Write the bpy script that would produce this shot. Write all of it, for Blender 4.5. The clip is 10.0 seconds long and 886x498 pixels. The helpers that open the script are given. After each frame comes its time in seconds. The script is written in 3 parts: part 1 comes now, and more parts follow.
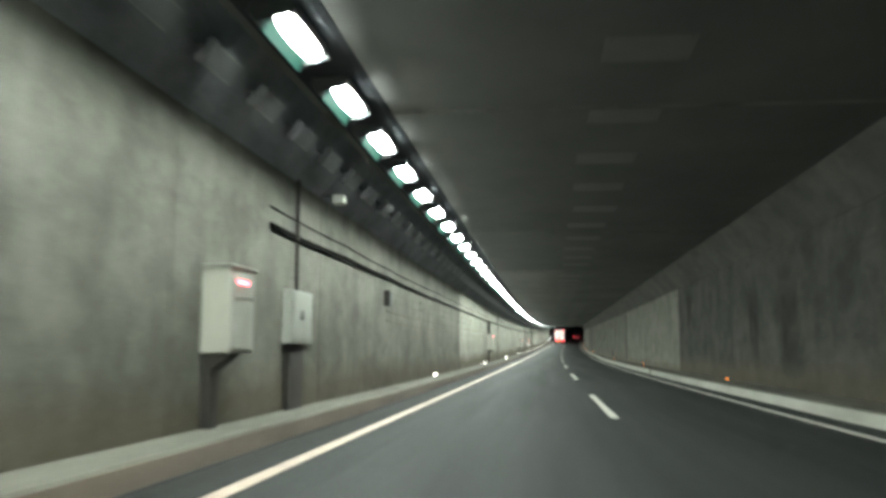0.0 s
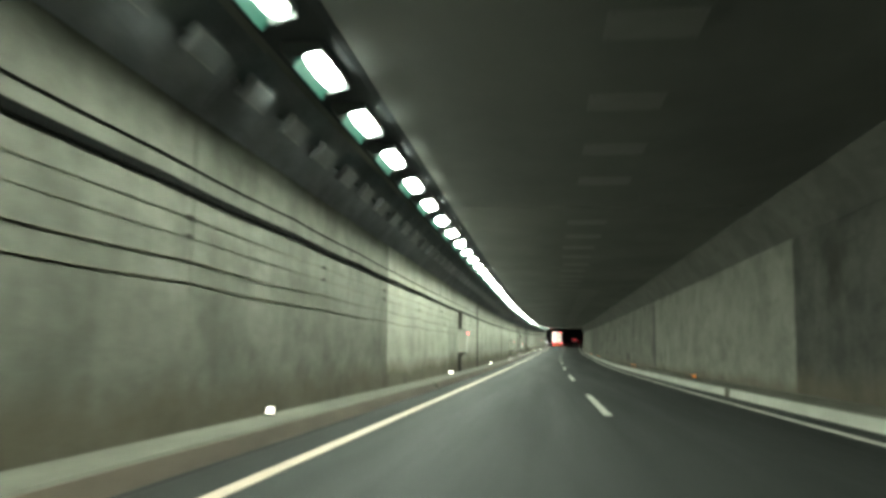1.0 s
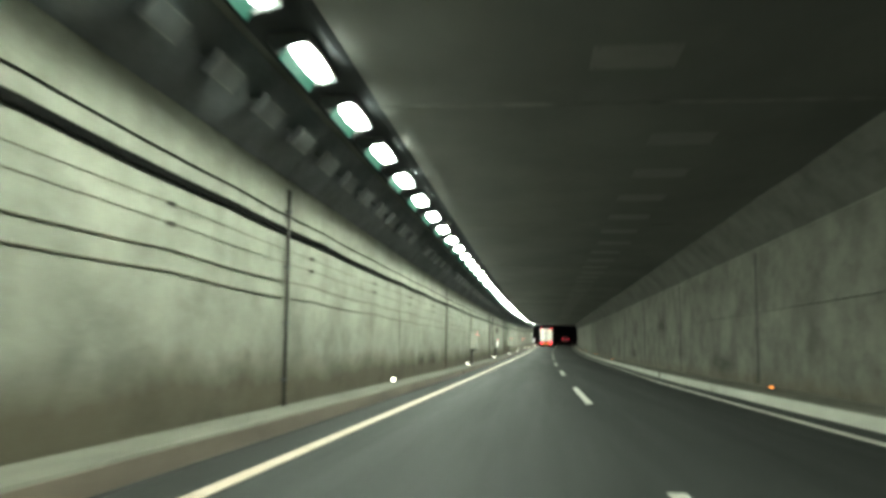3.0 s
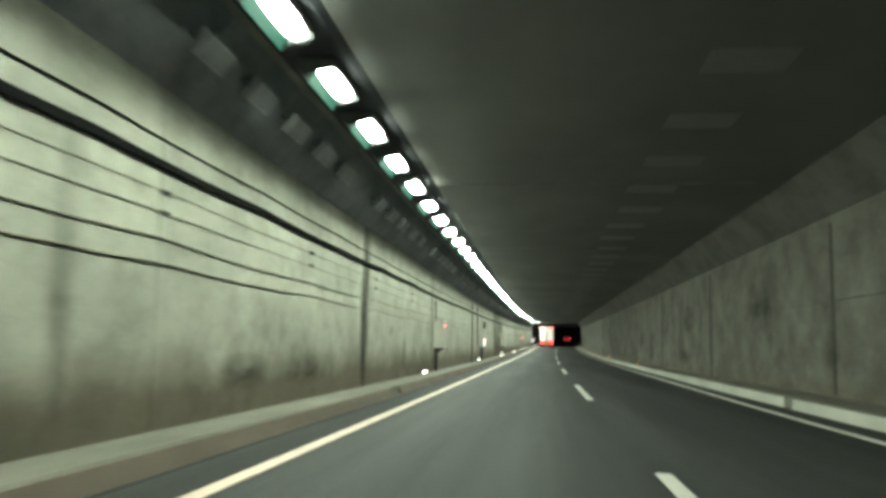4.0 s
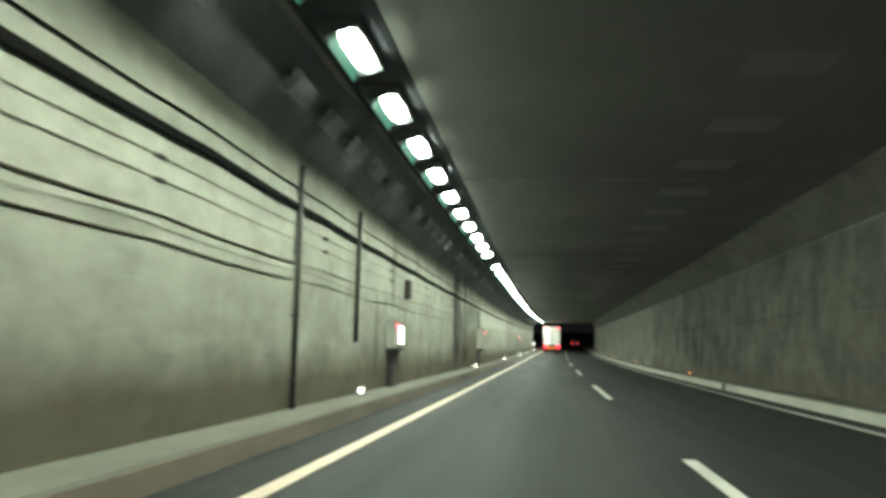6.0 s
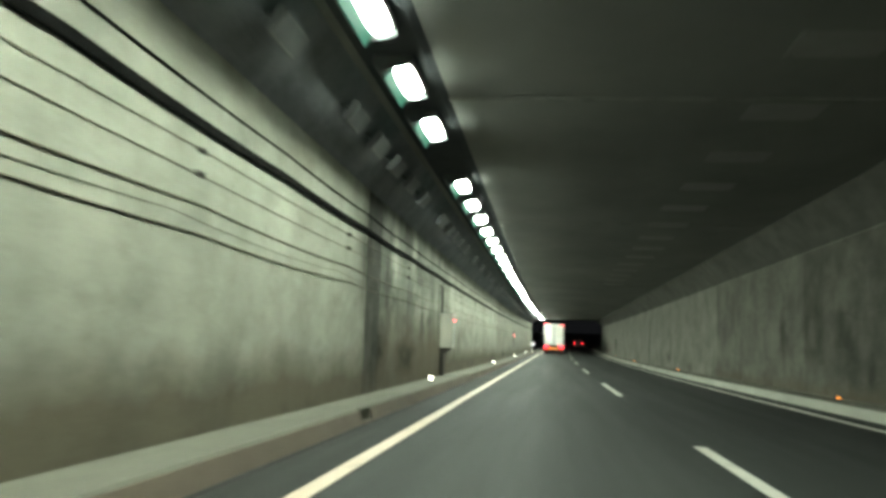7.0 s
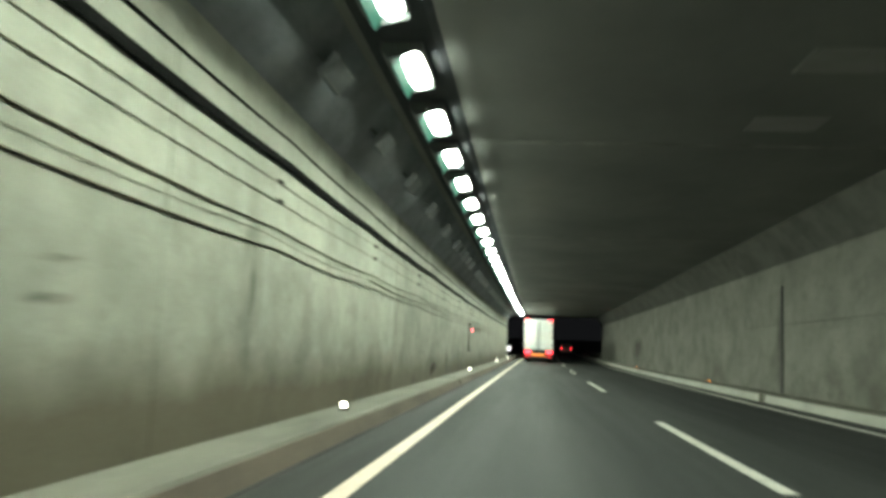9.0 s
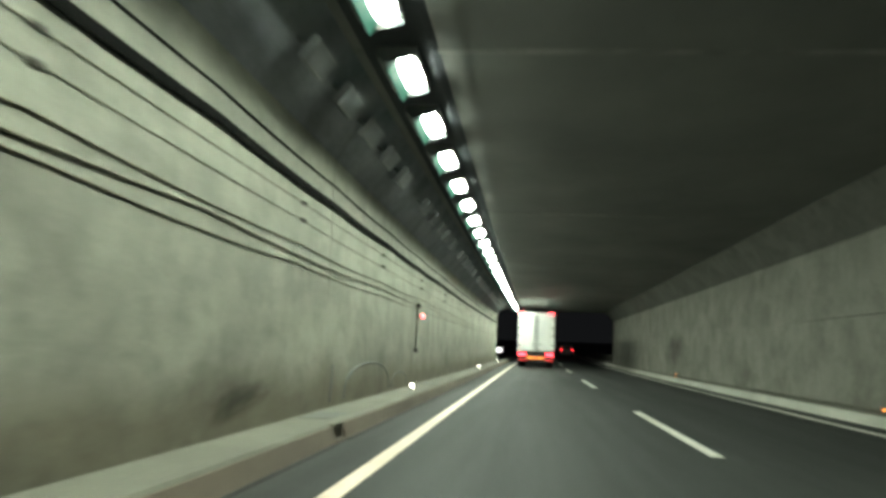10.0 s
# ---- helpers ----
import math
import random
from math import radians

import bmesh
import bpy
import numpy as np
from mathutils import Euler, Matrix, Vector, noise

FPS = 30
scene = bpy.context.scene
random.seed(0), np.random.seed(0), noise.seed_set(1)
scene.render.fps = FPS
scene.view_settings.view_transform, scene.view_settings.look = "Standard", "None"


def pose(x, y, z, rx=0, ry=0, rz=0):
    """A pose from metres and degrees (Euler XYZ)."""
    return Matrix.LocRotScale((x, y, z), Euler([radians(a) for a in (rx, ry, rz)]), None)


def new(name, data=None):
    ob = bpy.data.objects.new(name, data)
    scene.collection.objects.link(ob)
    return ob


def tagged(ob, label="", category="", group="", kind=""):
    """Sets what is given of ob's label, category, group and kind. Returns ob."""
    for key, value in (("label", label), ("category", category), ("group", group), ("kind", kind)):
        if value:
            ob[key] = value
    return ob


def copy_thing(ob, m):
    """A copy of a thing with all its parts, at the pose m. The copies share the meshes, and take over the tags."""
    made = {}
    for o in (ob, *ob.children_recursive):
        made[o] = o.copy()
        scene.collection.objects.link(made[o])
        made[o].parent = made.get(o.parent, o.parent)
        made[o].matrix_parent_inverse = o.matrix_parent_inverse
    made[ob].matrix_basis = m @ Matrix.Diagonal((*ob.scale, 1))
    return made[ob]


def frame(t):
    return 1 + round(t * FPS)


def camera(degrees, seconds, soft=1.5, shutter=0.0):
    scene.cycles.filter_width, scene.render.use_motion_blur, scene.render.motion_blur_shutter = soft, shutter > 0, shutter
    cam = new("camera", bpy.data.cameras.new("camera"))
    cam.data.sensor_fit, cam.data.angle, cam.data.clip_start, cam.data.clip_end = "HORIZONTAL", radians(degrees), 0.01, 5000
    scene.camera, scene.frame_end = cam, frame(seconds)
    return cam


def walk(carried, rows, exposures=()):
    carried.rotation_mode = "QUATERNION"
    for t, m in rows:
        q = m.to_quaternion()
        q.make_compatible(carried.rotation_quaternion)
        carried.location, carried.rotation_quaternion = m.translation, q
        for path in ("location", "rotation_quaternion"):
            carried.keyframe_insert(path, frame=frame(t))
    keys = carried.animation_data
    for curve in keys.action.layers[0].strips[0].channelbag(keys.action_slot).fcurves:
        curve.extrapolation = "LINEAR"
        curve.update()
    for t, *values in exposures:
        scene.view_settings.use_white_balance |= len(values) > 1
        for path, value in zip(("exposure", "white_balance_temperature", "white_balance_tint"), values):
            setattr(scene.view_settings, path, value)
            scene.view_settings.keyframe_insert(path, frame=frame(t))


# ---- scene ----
# The tunnel bends gently to the right and climbs; past 320 m it runs straight.
BEND, CLIMB, BEND_END = 5600.0, 8400.0, 320.0


def along(y):
    """The frame that stands on the axis at distance y and looks along the tunnel."""
    a = min(max(y, 0.0), BEND_END)
    r = y - a
    dx, dz = a * a / (2 * BEND) + r * a / BEND, a * a / (2 * CLIMB) + r * a / CLIMB
    return Matrix.Translation((dx, y, dz)) @ Euler((a / CLIMB, 0, -a / BEND)).to_matrix().to_4x4()


def ride(x, y, z, rx, ry, rz):
    return along(y) @ pose(x, 0, z, rx, ry, rz)


cam = camera(53.1, 10.0, soft=3.7, shutter=0.28)
walk(cam, [
    (0.0, ride(2.547, 0.00, 1.129, 96.645, -0.239, 6.392)),
    (0.5, ride(2.577, 9.46, 1.129, 96.639, -0.588, 6.343)),
    (1.0, ride(2.558, 18.75, 1.129, 96.734, -0.527, 6.351)),
    (1.5, ride(2.549, 28.29, 1.129, 96.461, -0.636, 6.212)),
    (2.0, ride(2.587, 37.50, 1.129, 96.533, -0.447, 6.193)),
    (2.5, ride(2.591, 46.84, 1.129, 96.577, -0.397, 5.945)),
    (4.0, ride(2.556, 75.11, 1.129, 96.428, -0.800, 6.041)),
    (4.5, ride(2.504, 84.75, 1.129, 96.452, -1.202, 6.171)),
    (5.0, ride(2.400, 94.36, 1.129, 96.440, -1.580, 6.228)),
    (5.5, ride(2.268, 103.98, 1.129, 96.470, -1.473, 6.352)),
    (7.0, ride(1.773, 132.22, 1.129, 96.307, -2.008, 6.548)),
    (7.5, ride(1.599, 140.83, 1.129, 96.450, -1.978, 6.196)),
    (8.0, ride(1.499, 149.89, 1.129, 96.247, -2.261, 5.993)),
    (8.5, ride(1.474, 158.76, 1.129, 96.374, -2.370, 5.855)),
    (9.0, ride(1.410, 167.56, 1.129, 96.484, -2.300, 5.513)),
    (9.5, ride(1.471, 176.16, 1.129, 96.361, -2.202, 5.439)),
    (10.0, ride(1.461, 184.84, 1.129, 96.542, -2.086, 5.437)),
], exposures=((0.0, 0.12, 6150, 22), (0.5, 0.0, 6400, 12), (1.0, 0.03, 6500, 10), (10.0, 0.06, 6500, 10)))

# ---- plan (metres; y runs along the tunnel) ----
LEFT, RIGHT = -1.458, 8.40           # wall faces
CEIL = 4.70                          # ceiling underside
SPRING, SPLAY = 3.88, 0.71           # height and width of the sloping haunches under the ceiling
START, EXIT_L, EXIT_R = -30.0, 255.0, 266.0
KERB_L, KERB_R = -0.734, 7.44        # kerb faces
TOP_L, TOP_R = 0.222, 0.255           # kerb tops
LAMP_X, LAMP_Z, LAMP_STEP, LAMP_FIRST = -0.145, 4.52, 2.485, 1.61
DASH_FIRST, DASH_STEP, DASH_LEN = 15.67, 20.0, 8.0

# ---- world: night beyond the portal ----
world = bpy.data.worlds.new("night")
scene.world = world
world.use_nodes = True
world.node_tree.nodes["Background"].inputs[0].default_value = (0.45, 0.48, 0.52, 1)
world.node_tree.nodes["Background"].inputs[1].default_value = 0.013


# ---- materials ----
def mat(name, base, rough=0.8, metal=0.0, emit=None, power=0.0):
    m = bpy.data.materials.new(name)
    m.use_nodes = True
    b = m.node_tree.nodes["Principled BSDF"]
    b.inputs["Base Color"].default_value = (*base, 1)
    b.inputs["Roughness"].default_value = rough
    b.inputs["Metallic"].default_value = metal
    if emit:
        b.inputs["Emission Color"].default_value = (*emit, 1)
        b.inputs["Emission Strength"].default_value = power
    return m


class Nodes:
    """Small wrapper that keeps node code short."""

    def __init__(self, m):
        self.t = m.node_tree
        self.b = self.t.nodes["Principled BSDF"]
        plan = self.t.nodes.new("ShaderNodeAttribute")
        plan.attribute_name = "plan"
        self.co = plan.outputs["Vector"]

    def put(self, a, b):
        self.t.links.new(a, b)

    def mapped(self, scale):
        n = self.t.nodes.new("ShaderNodeMapping")
        n.inputs["Scale"].default_value = scale
        self.put(self.co, n.inputs["Vector"])
        return n.outputs[0]

    def noise(self, scale, stretch=(1, 1, 1), detail=5.0, rough=0.6):
        n = self.t.nodes.new("ShaderNodeTexNoise")
        n.inputs["Scale"].default_value = scale
        n.inputs["Detail"].default_value = detail
        n.inputs["Roughness"].default_value = rough
        self.put(self.mapped(stretch), n.inputs["Vector"])
        return n.outputs["Fac"]

    def ramp(self, fac, stops):
        n = self.t.nodes.new("ShaderNodeValToRGB")
        e = n.color_ramp.elements
        while len(e) < len(stops):
            e.new(0.5)
        for k, (at, c) in zip(e, stops):
            k.position = at
            k.color = (*c, 1) if not isinstance(c, (int, float)) else (c, c, c, 1)
        self.put(fac, n.inputs[0])
        return n.outputs[0]

    def mix(self, fac, a, b, kind="MIX"):
        n = self.t.nodes.new("ShaderNodeMix")
        n.data_type, n.blend_type = "RGBA", kind
        if isinstance(fac, (int, float)):
            n.inputs[0].default_value = fac
        else:
            self.put(fac, n.inputs[0])
        for v, s in ((a, n.inputs[6]), (b, n.inputs[7])):
            if isinstance(v, tuple):
                s.default_value = (*v, 1)
            else:
                self.put(v, s)
        return n.outputs[2]

    def axis(self, i):
        n = self.t.nodes.new("ShaderNodeSeparateXYZ")
        self.put(self.co, n.inputs[0])
        return n.outputs[i]

    def math(self, op, a, b=0.0, clamp=False):
        n = self.t.nodes.new("ShaderNodeMath")
        n.operation, n.use_clamp = op, clamp
        for v, s in ((a, n.inputs[0]), (b, n.inputs[1])):
            if isinstance(v, (int, float)):
                s.default_value = v
            else:
                self.put(v, s)
        return n.outputs[0]

    def colour(self, out):
        self.put(out, self.b.inputs["Base Color"])

    def rough(self, out):
        self.put(out, self.b.inputs["Roughness"])

    def bump(self, fac, strength, distance):
        n = self.t.nodes.new("ShaderNodeBump")
        n.inputs["Strength"].default_value = strength
        n.inputs["Distance"].default_value = distance
        self.put(fac, n.inputs["Height"])
        self.put(n.outputs[0], self.b.inputs["Normal"])


def concrete(name, light, dark, streak=0.5, soot=0.85, sootline=1.45):
    """Cast concrete: cloudy tone, water runs down the face, board marks, grime thrown up by traffic."""
    m = mat(name, light, 0.95)
    n = Nodes(m)
    n.b.inputs["Specular IOR Level"].default_value = 0.12
    cloud = n.ramp(n.noise(0.7, (1, 0.8, 0.9), 7.0, 0.7), [(0.38, 0.0), (0.62, 1.0)])
    blot = n.ramp(n.noise(2.1, (1, 0.42, 0.9), 5.0, 0.7), [(0.48, 0.0), (0.66, 1.0)])
    base = n.mix(cloud, dark, light)
    base = n.mix(n.math("MULTIPLY", blot, 0.4), base, tuple(c * 0.6 for c in dark))
    runs = n.ramp(n.noise(0.9, (1, 1.2, 0.16), 8.0, 0.7), [(0.46, 0.0), (0.72, 1.0)])
    base = n.mix(n.math("MULTIPLY", runs, streak), base, tuple(c * 0.42 for c in dark))
    pale = n.ramp(n.noise(0.8, (1, 1.3, 0.5), 6.0, 0.7), [(0.5, 0.0), (0.72, 1.0)])
    base = n.mix(n.math("MULTIPLY", pale, 0.16), base, tuple(min(0.8, c * 1.25) for c in light))
    edge = n.math("ADD", n.axis(2), n.math("MULTIPLY", n.noise(0.8, (1, 0.6, 0.45), 6.0, 0.7), -0.9))
    low = n.ramp(n.math("DIVIDE", n.math("ADD", edge, 0.45), sootline), [(0.34, 1.0), (0.66, 0.0)])
    base = n.mix(n.math("MULTIPLY", low, soot), base, (0.12, 0.099, 0.068))
    patch = n.ramp(n.noise(1.2, (1, 0.5, 0.8), 6.0, 0.65), [(0.5, 0.0), (0.64, 1.0)])
    reach = n.ramp(n.math("DIVIDE", n.axis(2), 3.0), [(0.12, 1.0), (0.62, 0.0)])
    base = n.mix(n.math("MULTIPLY", n.math("MULTIPLY", patch, reach), 0.45), base, (0.07, 0.066, 0.052))
    grain = n.noise(26.0, (1, 1, 1), 3.0)
    base = n.mix(0.28, base, n.ramp(grain, [(0.3, 0.45), (0.7, 1.0)]), "MULTIPLY")
    n.colour(base)
    n.bump(n.noise(9.0), 0.25, 0.02)
    return m


PALE = concrete("concrete_pale", (0.405, 0.396, 0.336), (0.29, 0.286, 0.243), 0.06, 0.88, 1.72)
PALEST = concrete("concrete_palest", (0.49, 0.478, 0.405), (0.37, 0.363, 0.308), 0.06, 0.85, 1.5)
GREYBROWN = concrete("concrete_grey_brown", (0.31, 0.302, 0.255), (0.215, 0.21, 0.178), 0.10, 0.7, 1.5)
GREY = concrete("concrete_grey", (0.225, 0.219, 0.187), (0.132, 0.13, 0.109), 0.25, 0.7)
DARKBAY = concrete("concrete_black_stain", (0.135, 0.132, 0.112), (0.07, 0.07, 0.059), 0.5, 0.4)
STAIN = concrete("concrete_wet", (0.35, 0.35, 0.295), (0.115, 0.117, 0.098), 0.8, 0.88, 3.2)
# Far-wall bays, each toned darker or paler by its base colour.
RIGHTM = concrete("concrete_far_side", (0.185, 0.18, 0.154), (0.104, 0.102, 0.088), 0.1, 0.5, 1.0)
RIGHTN = concrete("concrete_far_side_darker", (0.148, 0.144, 0.122), (0.08, 0.079, 0.068), 0.25, 0.5, 1.0)
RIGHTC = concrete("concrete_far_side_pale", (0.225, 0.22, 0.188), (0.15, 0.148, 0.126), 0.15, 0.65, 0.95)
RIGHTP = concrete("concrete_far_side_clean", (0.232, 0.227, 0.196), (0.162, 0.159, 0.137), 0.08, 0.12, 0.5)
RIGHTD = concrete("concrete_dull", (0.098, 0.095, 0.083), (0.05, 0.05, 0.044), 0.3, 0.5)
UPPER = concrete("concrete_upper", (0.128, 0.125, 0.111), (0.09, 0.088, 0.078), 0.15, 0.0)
JOINT = mat("joint_filler", (0.05, 0.048, 0.043), 0.95)
JOINT.node_tree.nodes["Principled BSDF"].inputs["Specular IOR Level"].default_value = 0.1

# Near haunch: plain concrete in a slightly blue grey.
HAUNCHM = concrete("concrete_haunch_near", (0.28, 0.287, 0.31), (0.20, 0.206, 0.225), 0.3, 0.0)
JOINTPALE = mat("ceiling_joint_filler", (0.30, 0.295, 0.27), 0.9)
n = Nodes(JOINTPALE)
n.colour(n.mix(n.ramp(n.noise(1.5, (1, 1, 1)), [(0.35, 0.0), (0.65, 1.0)]), (0.12, 0.118, 0.11), (0.24, 0.237, 0.22)))

CEILM = mat("ceiling_dark_concrete", (0.10, 0.10, 0.09), 0.8)
n = Nodes(CEILM)
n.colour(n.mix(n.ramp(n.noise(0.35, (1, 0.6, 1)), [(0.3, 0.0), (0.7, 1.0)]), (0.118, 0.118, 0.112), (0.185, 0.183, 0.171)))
n.bump(n.noise(6.0), 0.2, 0.02)

ROAD = mat("asphalt", (0.05, 0.05, 0.048), 0.75)
n = Nodes(ROAD)
n.b.inputs["Specular IOR Level"].default_value = 0.14
wear = n.ramp(n.noise(0.75, (1.6, 0.04, 1), 4.0), [(0.35, 0.0), (0.65, 1.0)])
tone = n.mix(wear, (0.023, 0.0247, 0.0235), (0.034, 0.036, 0.0335))
tone = n.mix(n.math("MULTIPLY", n.ramp(n.noise(1.4, (1, 0.3, 1), 5.0), [(0.56, 0.0), (0.7, 1.0)]), 0.35), tone, (0.030, 0.030, 0.028))
tone = n.mix(0.5, tone, n.ramp(n.noise(60.0, (1, 1, 1), 2.0), [(0.3, 0.5), (0.7, 1.25)]), "MULTIPLY")
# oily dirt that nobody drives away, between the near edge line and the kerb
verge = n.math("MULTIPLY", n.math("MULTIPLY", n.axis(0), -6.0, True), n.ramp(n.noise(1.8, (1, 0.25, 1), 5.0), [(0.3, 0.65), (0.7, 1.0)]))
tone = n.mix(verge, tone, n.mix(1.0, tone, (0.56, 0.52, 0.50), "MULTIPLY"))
n.colour(tone)
n.rough(n.ramp(n.noise(0.7, (1.4, 0.06, 1)), [(0.3, 0.68), (0.7, 0.85)]))
n.bump(n.noise(90.0, (1, 1, 1), 2.0), 0.35, 0.006)

def road_paint(name, clean, dirty):
    m = mat(name, clean, 0.6)
    k = Nodes(m)
    k.colour(k.mix(k.math("MULTIPLY", k.ramp(k.noise(3.0, (1, 0.6, 1), 6.0), [(0.5, 0.0), (0.68, 1.0)]), 0.5), clean, dirty))
    k.bump(k.noise(50.0), 0.2, 0.004)
    return m


PAINT = road_paint("road_paint_warm", (0.50, 0.385, 0.30), (0.29, 0.225, 0.172))
DASHPAINT = road_paint("road_paint_white", (0.56, 0.53, 0.475), (0.30, 0.28, 0.245))

KERBTOP = mat("kerb_concrete", (0.36, 0.35, 0.30), 0.85)
n = Nodes(KERBTOP)
n.b.inputs["Specular IOR Level"].default_value = 0.15
t1 = n.mix(n.ramp(n.noise(1.2, (1, 0.35, 1)), [(0.3, 0.0), (0.7, 1.0)]), (0.11, 0.105, 0.086), (0.165, 0.158, 0.13))
t1 = n.mix(n.math("MULTIPLY", n.ramp(n.noise(2.5), [(0.55, 0.0), (0.75, 1.0)]), 0.5), t1, (0.15, 0.135, 0.11))
n.colour(n.mix(0.3, t1, n.ramp(n.noise(30.0), [(0.3, 0.5), (0.7, 1.0)]), "MULTIPLY"))
n.bump(n.noise(12.0), 0.25, 0.015)

KERBPALE = mat("kerb_concrete_pale", (0.36, 0.35, 0.30), 0.85)
n = Nodes(KERBPALE)
t3 = n.mix(n.ramp(n.noise(1.2, (1, 0.35, 1)), [(0.3, 0.0), (0.7, 1.0)]), (0.33, 0.325, 0.28), (0.48, 0.47, 0.41))
n.colour(n.mix(0.3, t3, n.ramp(n.noise(30.0), [(0.3, 0.5), (0.7, 1.0)]), "MULTIPLY"))
n.bump(n.noise(12.0), 0.25, 0.015)

KERBFACE = mat("kerb_face_grime", (0.16, 0.115, 0.085), 0.85)
n = Nodes(KERBFACE)
t2 = n.mix(n.ramp(n.noise(1.0, (1, 0.4, 1.5)), [(0.3, 0.0), (0.7, 1.0)]), (0.074, 0.054, 0.038), (0.13, 0.098, 0.070))
n.colour(n.mix(0.3, t2, n.ramp(n.noise(24.0), [(0.3, 0.5), (0.7, 1.0)]), "MULTIPLY"))
n.bump(n.noise(14.0), 0.25, 0.01)


GRIME = mat("gutter_dirt", (0.008, 0.006, 0.005), 0.95)


def worn(name, base, dirt, rough=0.5, metal=0.0, amount=0.5):
    m = mat(name, base, rough, metal)
    k = Nodes(m)
    spots = k.ramp(k.noise(2.2, (1, 1, 0.5), 6.0), [(0.42, 0.0), (0.7, 1.0)])
    k.colour(k.mix(k.math("MULTIPLY", spots, amount), base, dirt))
    k.bump(k.noise(40.0), 0.08, 0.004)
    return m


RAILSTEEL = worn("rail_steel", (0.055, 0.058, 0.065), (0.035, 0.037, 0.041), 0.9)
RAILSTEEL.node_tree.nodes["Principled BSDF"].inputs["Specular IOR Level"].default_value = 0.1
STEELD = worn("dark_steel", (0.085, 0.09, 0.095), (0.12, 0.112, 0.10), 0.7, 0.0)
RUBBER = worn("cable_sheath", (0.11, 0.097, 0.067), (0.165, 0.145, 0.102), 0.9)
CABLEBLACK = worn("cable_bundle_sheath", (0.007, 0.007, 0.0065), (0.013, 0.0125, 0.011), 0.98)
CABLEBLACK.node_tree.nodes["Principled BSDF"].inputs["Specular IOR Level"].default_value = 0.02
DUSTYCABLE = worn("dusty_cable_sheath", (0.20, 0.187, 0.145), (0.13, 0.12, 0.09), 0.9)
STRIP = worn("joint_strip", (0.028, 0.028, 0.025), (0.055, 0.053, 0.046), 0.9)
CABPAINT = worn("cabinet_paint", (0.46, 0.45, 0.39), (0.30, 0.28, 0.23), 0.45)
CABDOOR = worn("cabinet_door_paint", (0.36, 0.36, 0.32), (0.20, 0.19, 0.165), 0.45)
PANELG = worn("grey_panel_paint", (0.36, 0.365, 0.33), (0.22, 0.215, 0.19), 0.5)
HATCH = worn("hatch_steel", (0.075, 0.076, 0.066), (0.045, 0.043, 0.036), 0.8)
RUSTD = worn("dark_bracket", (0.045, 0.042, 0.038), (0.085, 0.062, 0.045), 0.7, 0.3)
HOUSING = worn("lamp_housing", (0.16, 0.17, 0.175), (0.10, 0.10, 0.098), 0.6, 0.2)
DULLGLASS = worn("unlit_lamp_glass", (0.235, 0.242, 0.257), (0.155, 0.156, 0.162), 0.6)
PLATEGREY = worn("plate_grey_paint", (0.221, 0.216, 0.204), (0.171, 0.168, 0.158), 0.7)
OLDFIT = worn("old_fitting_paint", (0.21, 0.214, 0.226), (0.14, 0.14, 0.144), 0.95)
OLDRIM = worn("old_fitting_rim", (0.34, 0.34, 0.337), (0.10, 0.097, 0.09), 0.6)
RIM = worn("unlit_lamp_rim", (0.62, 0.62, 0.58), (0.26, 0.25, 0.23), 0.5, 0.4)
LENS = mat("lamp_lens", (0.8, 0.8, 0.8), 0.3, 0, (0.84, 1.0, 0.81), 174.0)
GREEN = mat("lamp_side_glass", (0.0012, 0.005, 0.003), 0.6, 0, (0.16, 0.55, 0.38), 0.38)
GREEN.node_tree.nodes["Principled BSDF"].inputs["Specular IOR Level"].default_value = 0.02
REDLED = mat("red_lamp", (0.5, 0.03, 0.03), 0.3, 0, (1.0, 0.09, 0.11), 11.0)
WHITELED = mat("white_reflector", (0.8, 0.8, 0.75), 0.3, 0, (1.0, 0.92, 0.78), 9.0)
ORANGELED = mat("orange_reflector", (0.7, 0.25, 0.06), 0.3, 0, (1.0, 0.30, 0.05), 3.0)
SIGNLIT = mat("lit_sign_panel", (0.85, 0.85, 0.85), 0.4, 0, (1.0, 1.0, 0.96), 3.0)
TRUCKW = worn("truck_white", (0.88, 0.88, 0.86), (0.74, 0.73, 0.70), 0.4, 0, 0.3)
RODDARK = mat("lock_rod_dark", (0.13, 0.13, 0.13), 0.5, 0.3)
TRUCKSEAL = mat("truck_seal", (0.10, 0.10, 0.10), 0.6)
CHROME = mat("lock_bar_steel", (0.5, 0.5, 0.5), 0.35, 0.9)
BLACK = worn("black_plastic", (0.02, 0.02, 0.02), (0.05, 0.045, 0.04), 0.6)
TAILRED = mat("tail_light", (0.5, 0.02, 0.02), 0.25, 0, (1.0, 0.035, 0.05), 14.0)
# Truck reflector bars are no lamps; the light they return is put in as emission.
TAILDIM = mat("tail_reflector_glow", (0.45, 0.02, 0.02), 0.3, 0, (1.0, 0.05, 0.05), 1.2)
CARRED = mat("car_tail_light", (0.5, 0.02, 0.02), 0.25, 0, (1.0, 0.035, 0.05), 4.0)
# Marker board likewise: reflected light given as a glow of its own.
PLATE = mat("marker_board_orange_glow", (0.8, 0.4, 0.05), 0.4, 0, (1.0, 0.42, 0.06), 1.6)
PLATERED = mat("marker_board_red_glow", (0.6, 0.05, 0.03), 0.4, 0, (1.0, 0.08, 0.04), 0.6)
CARW = mat("car_white", (0.75, 0.75, 0.75), 0.25)
GLASSD = mat("car_glass", (0.015, 0.016, 0.018), 0.08)
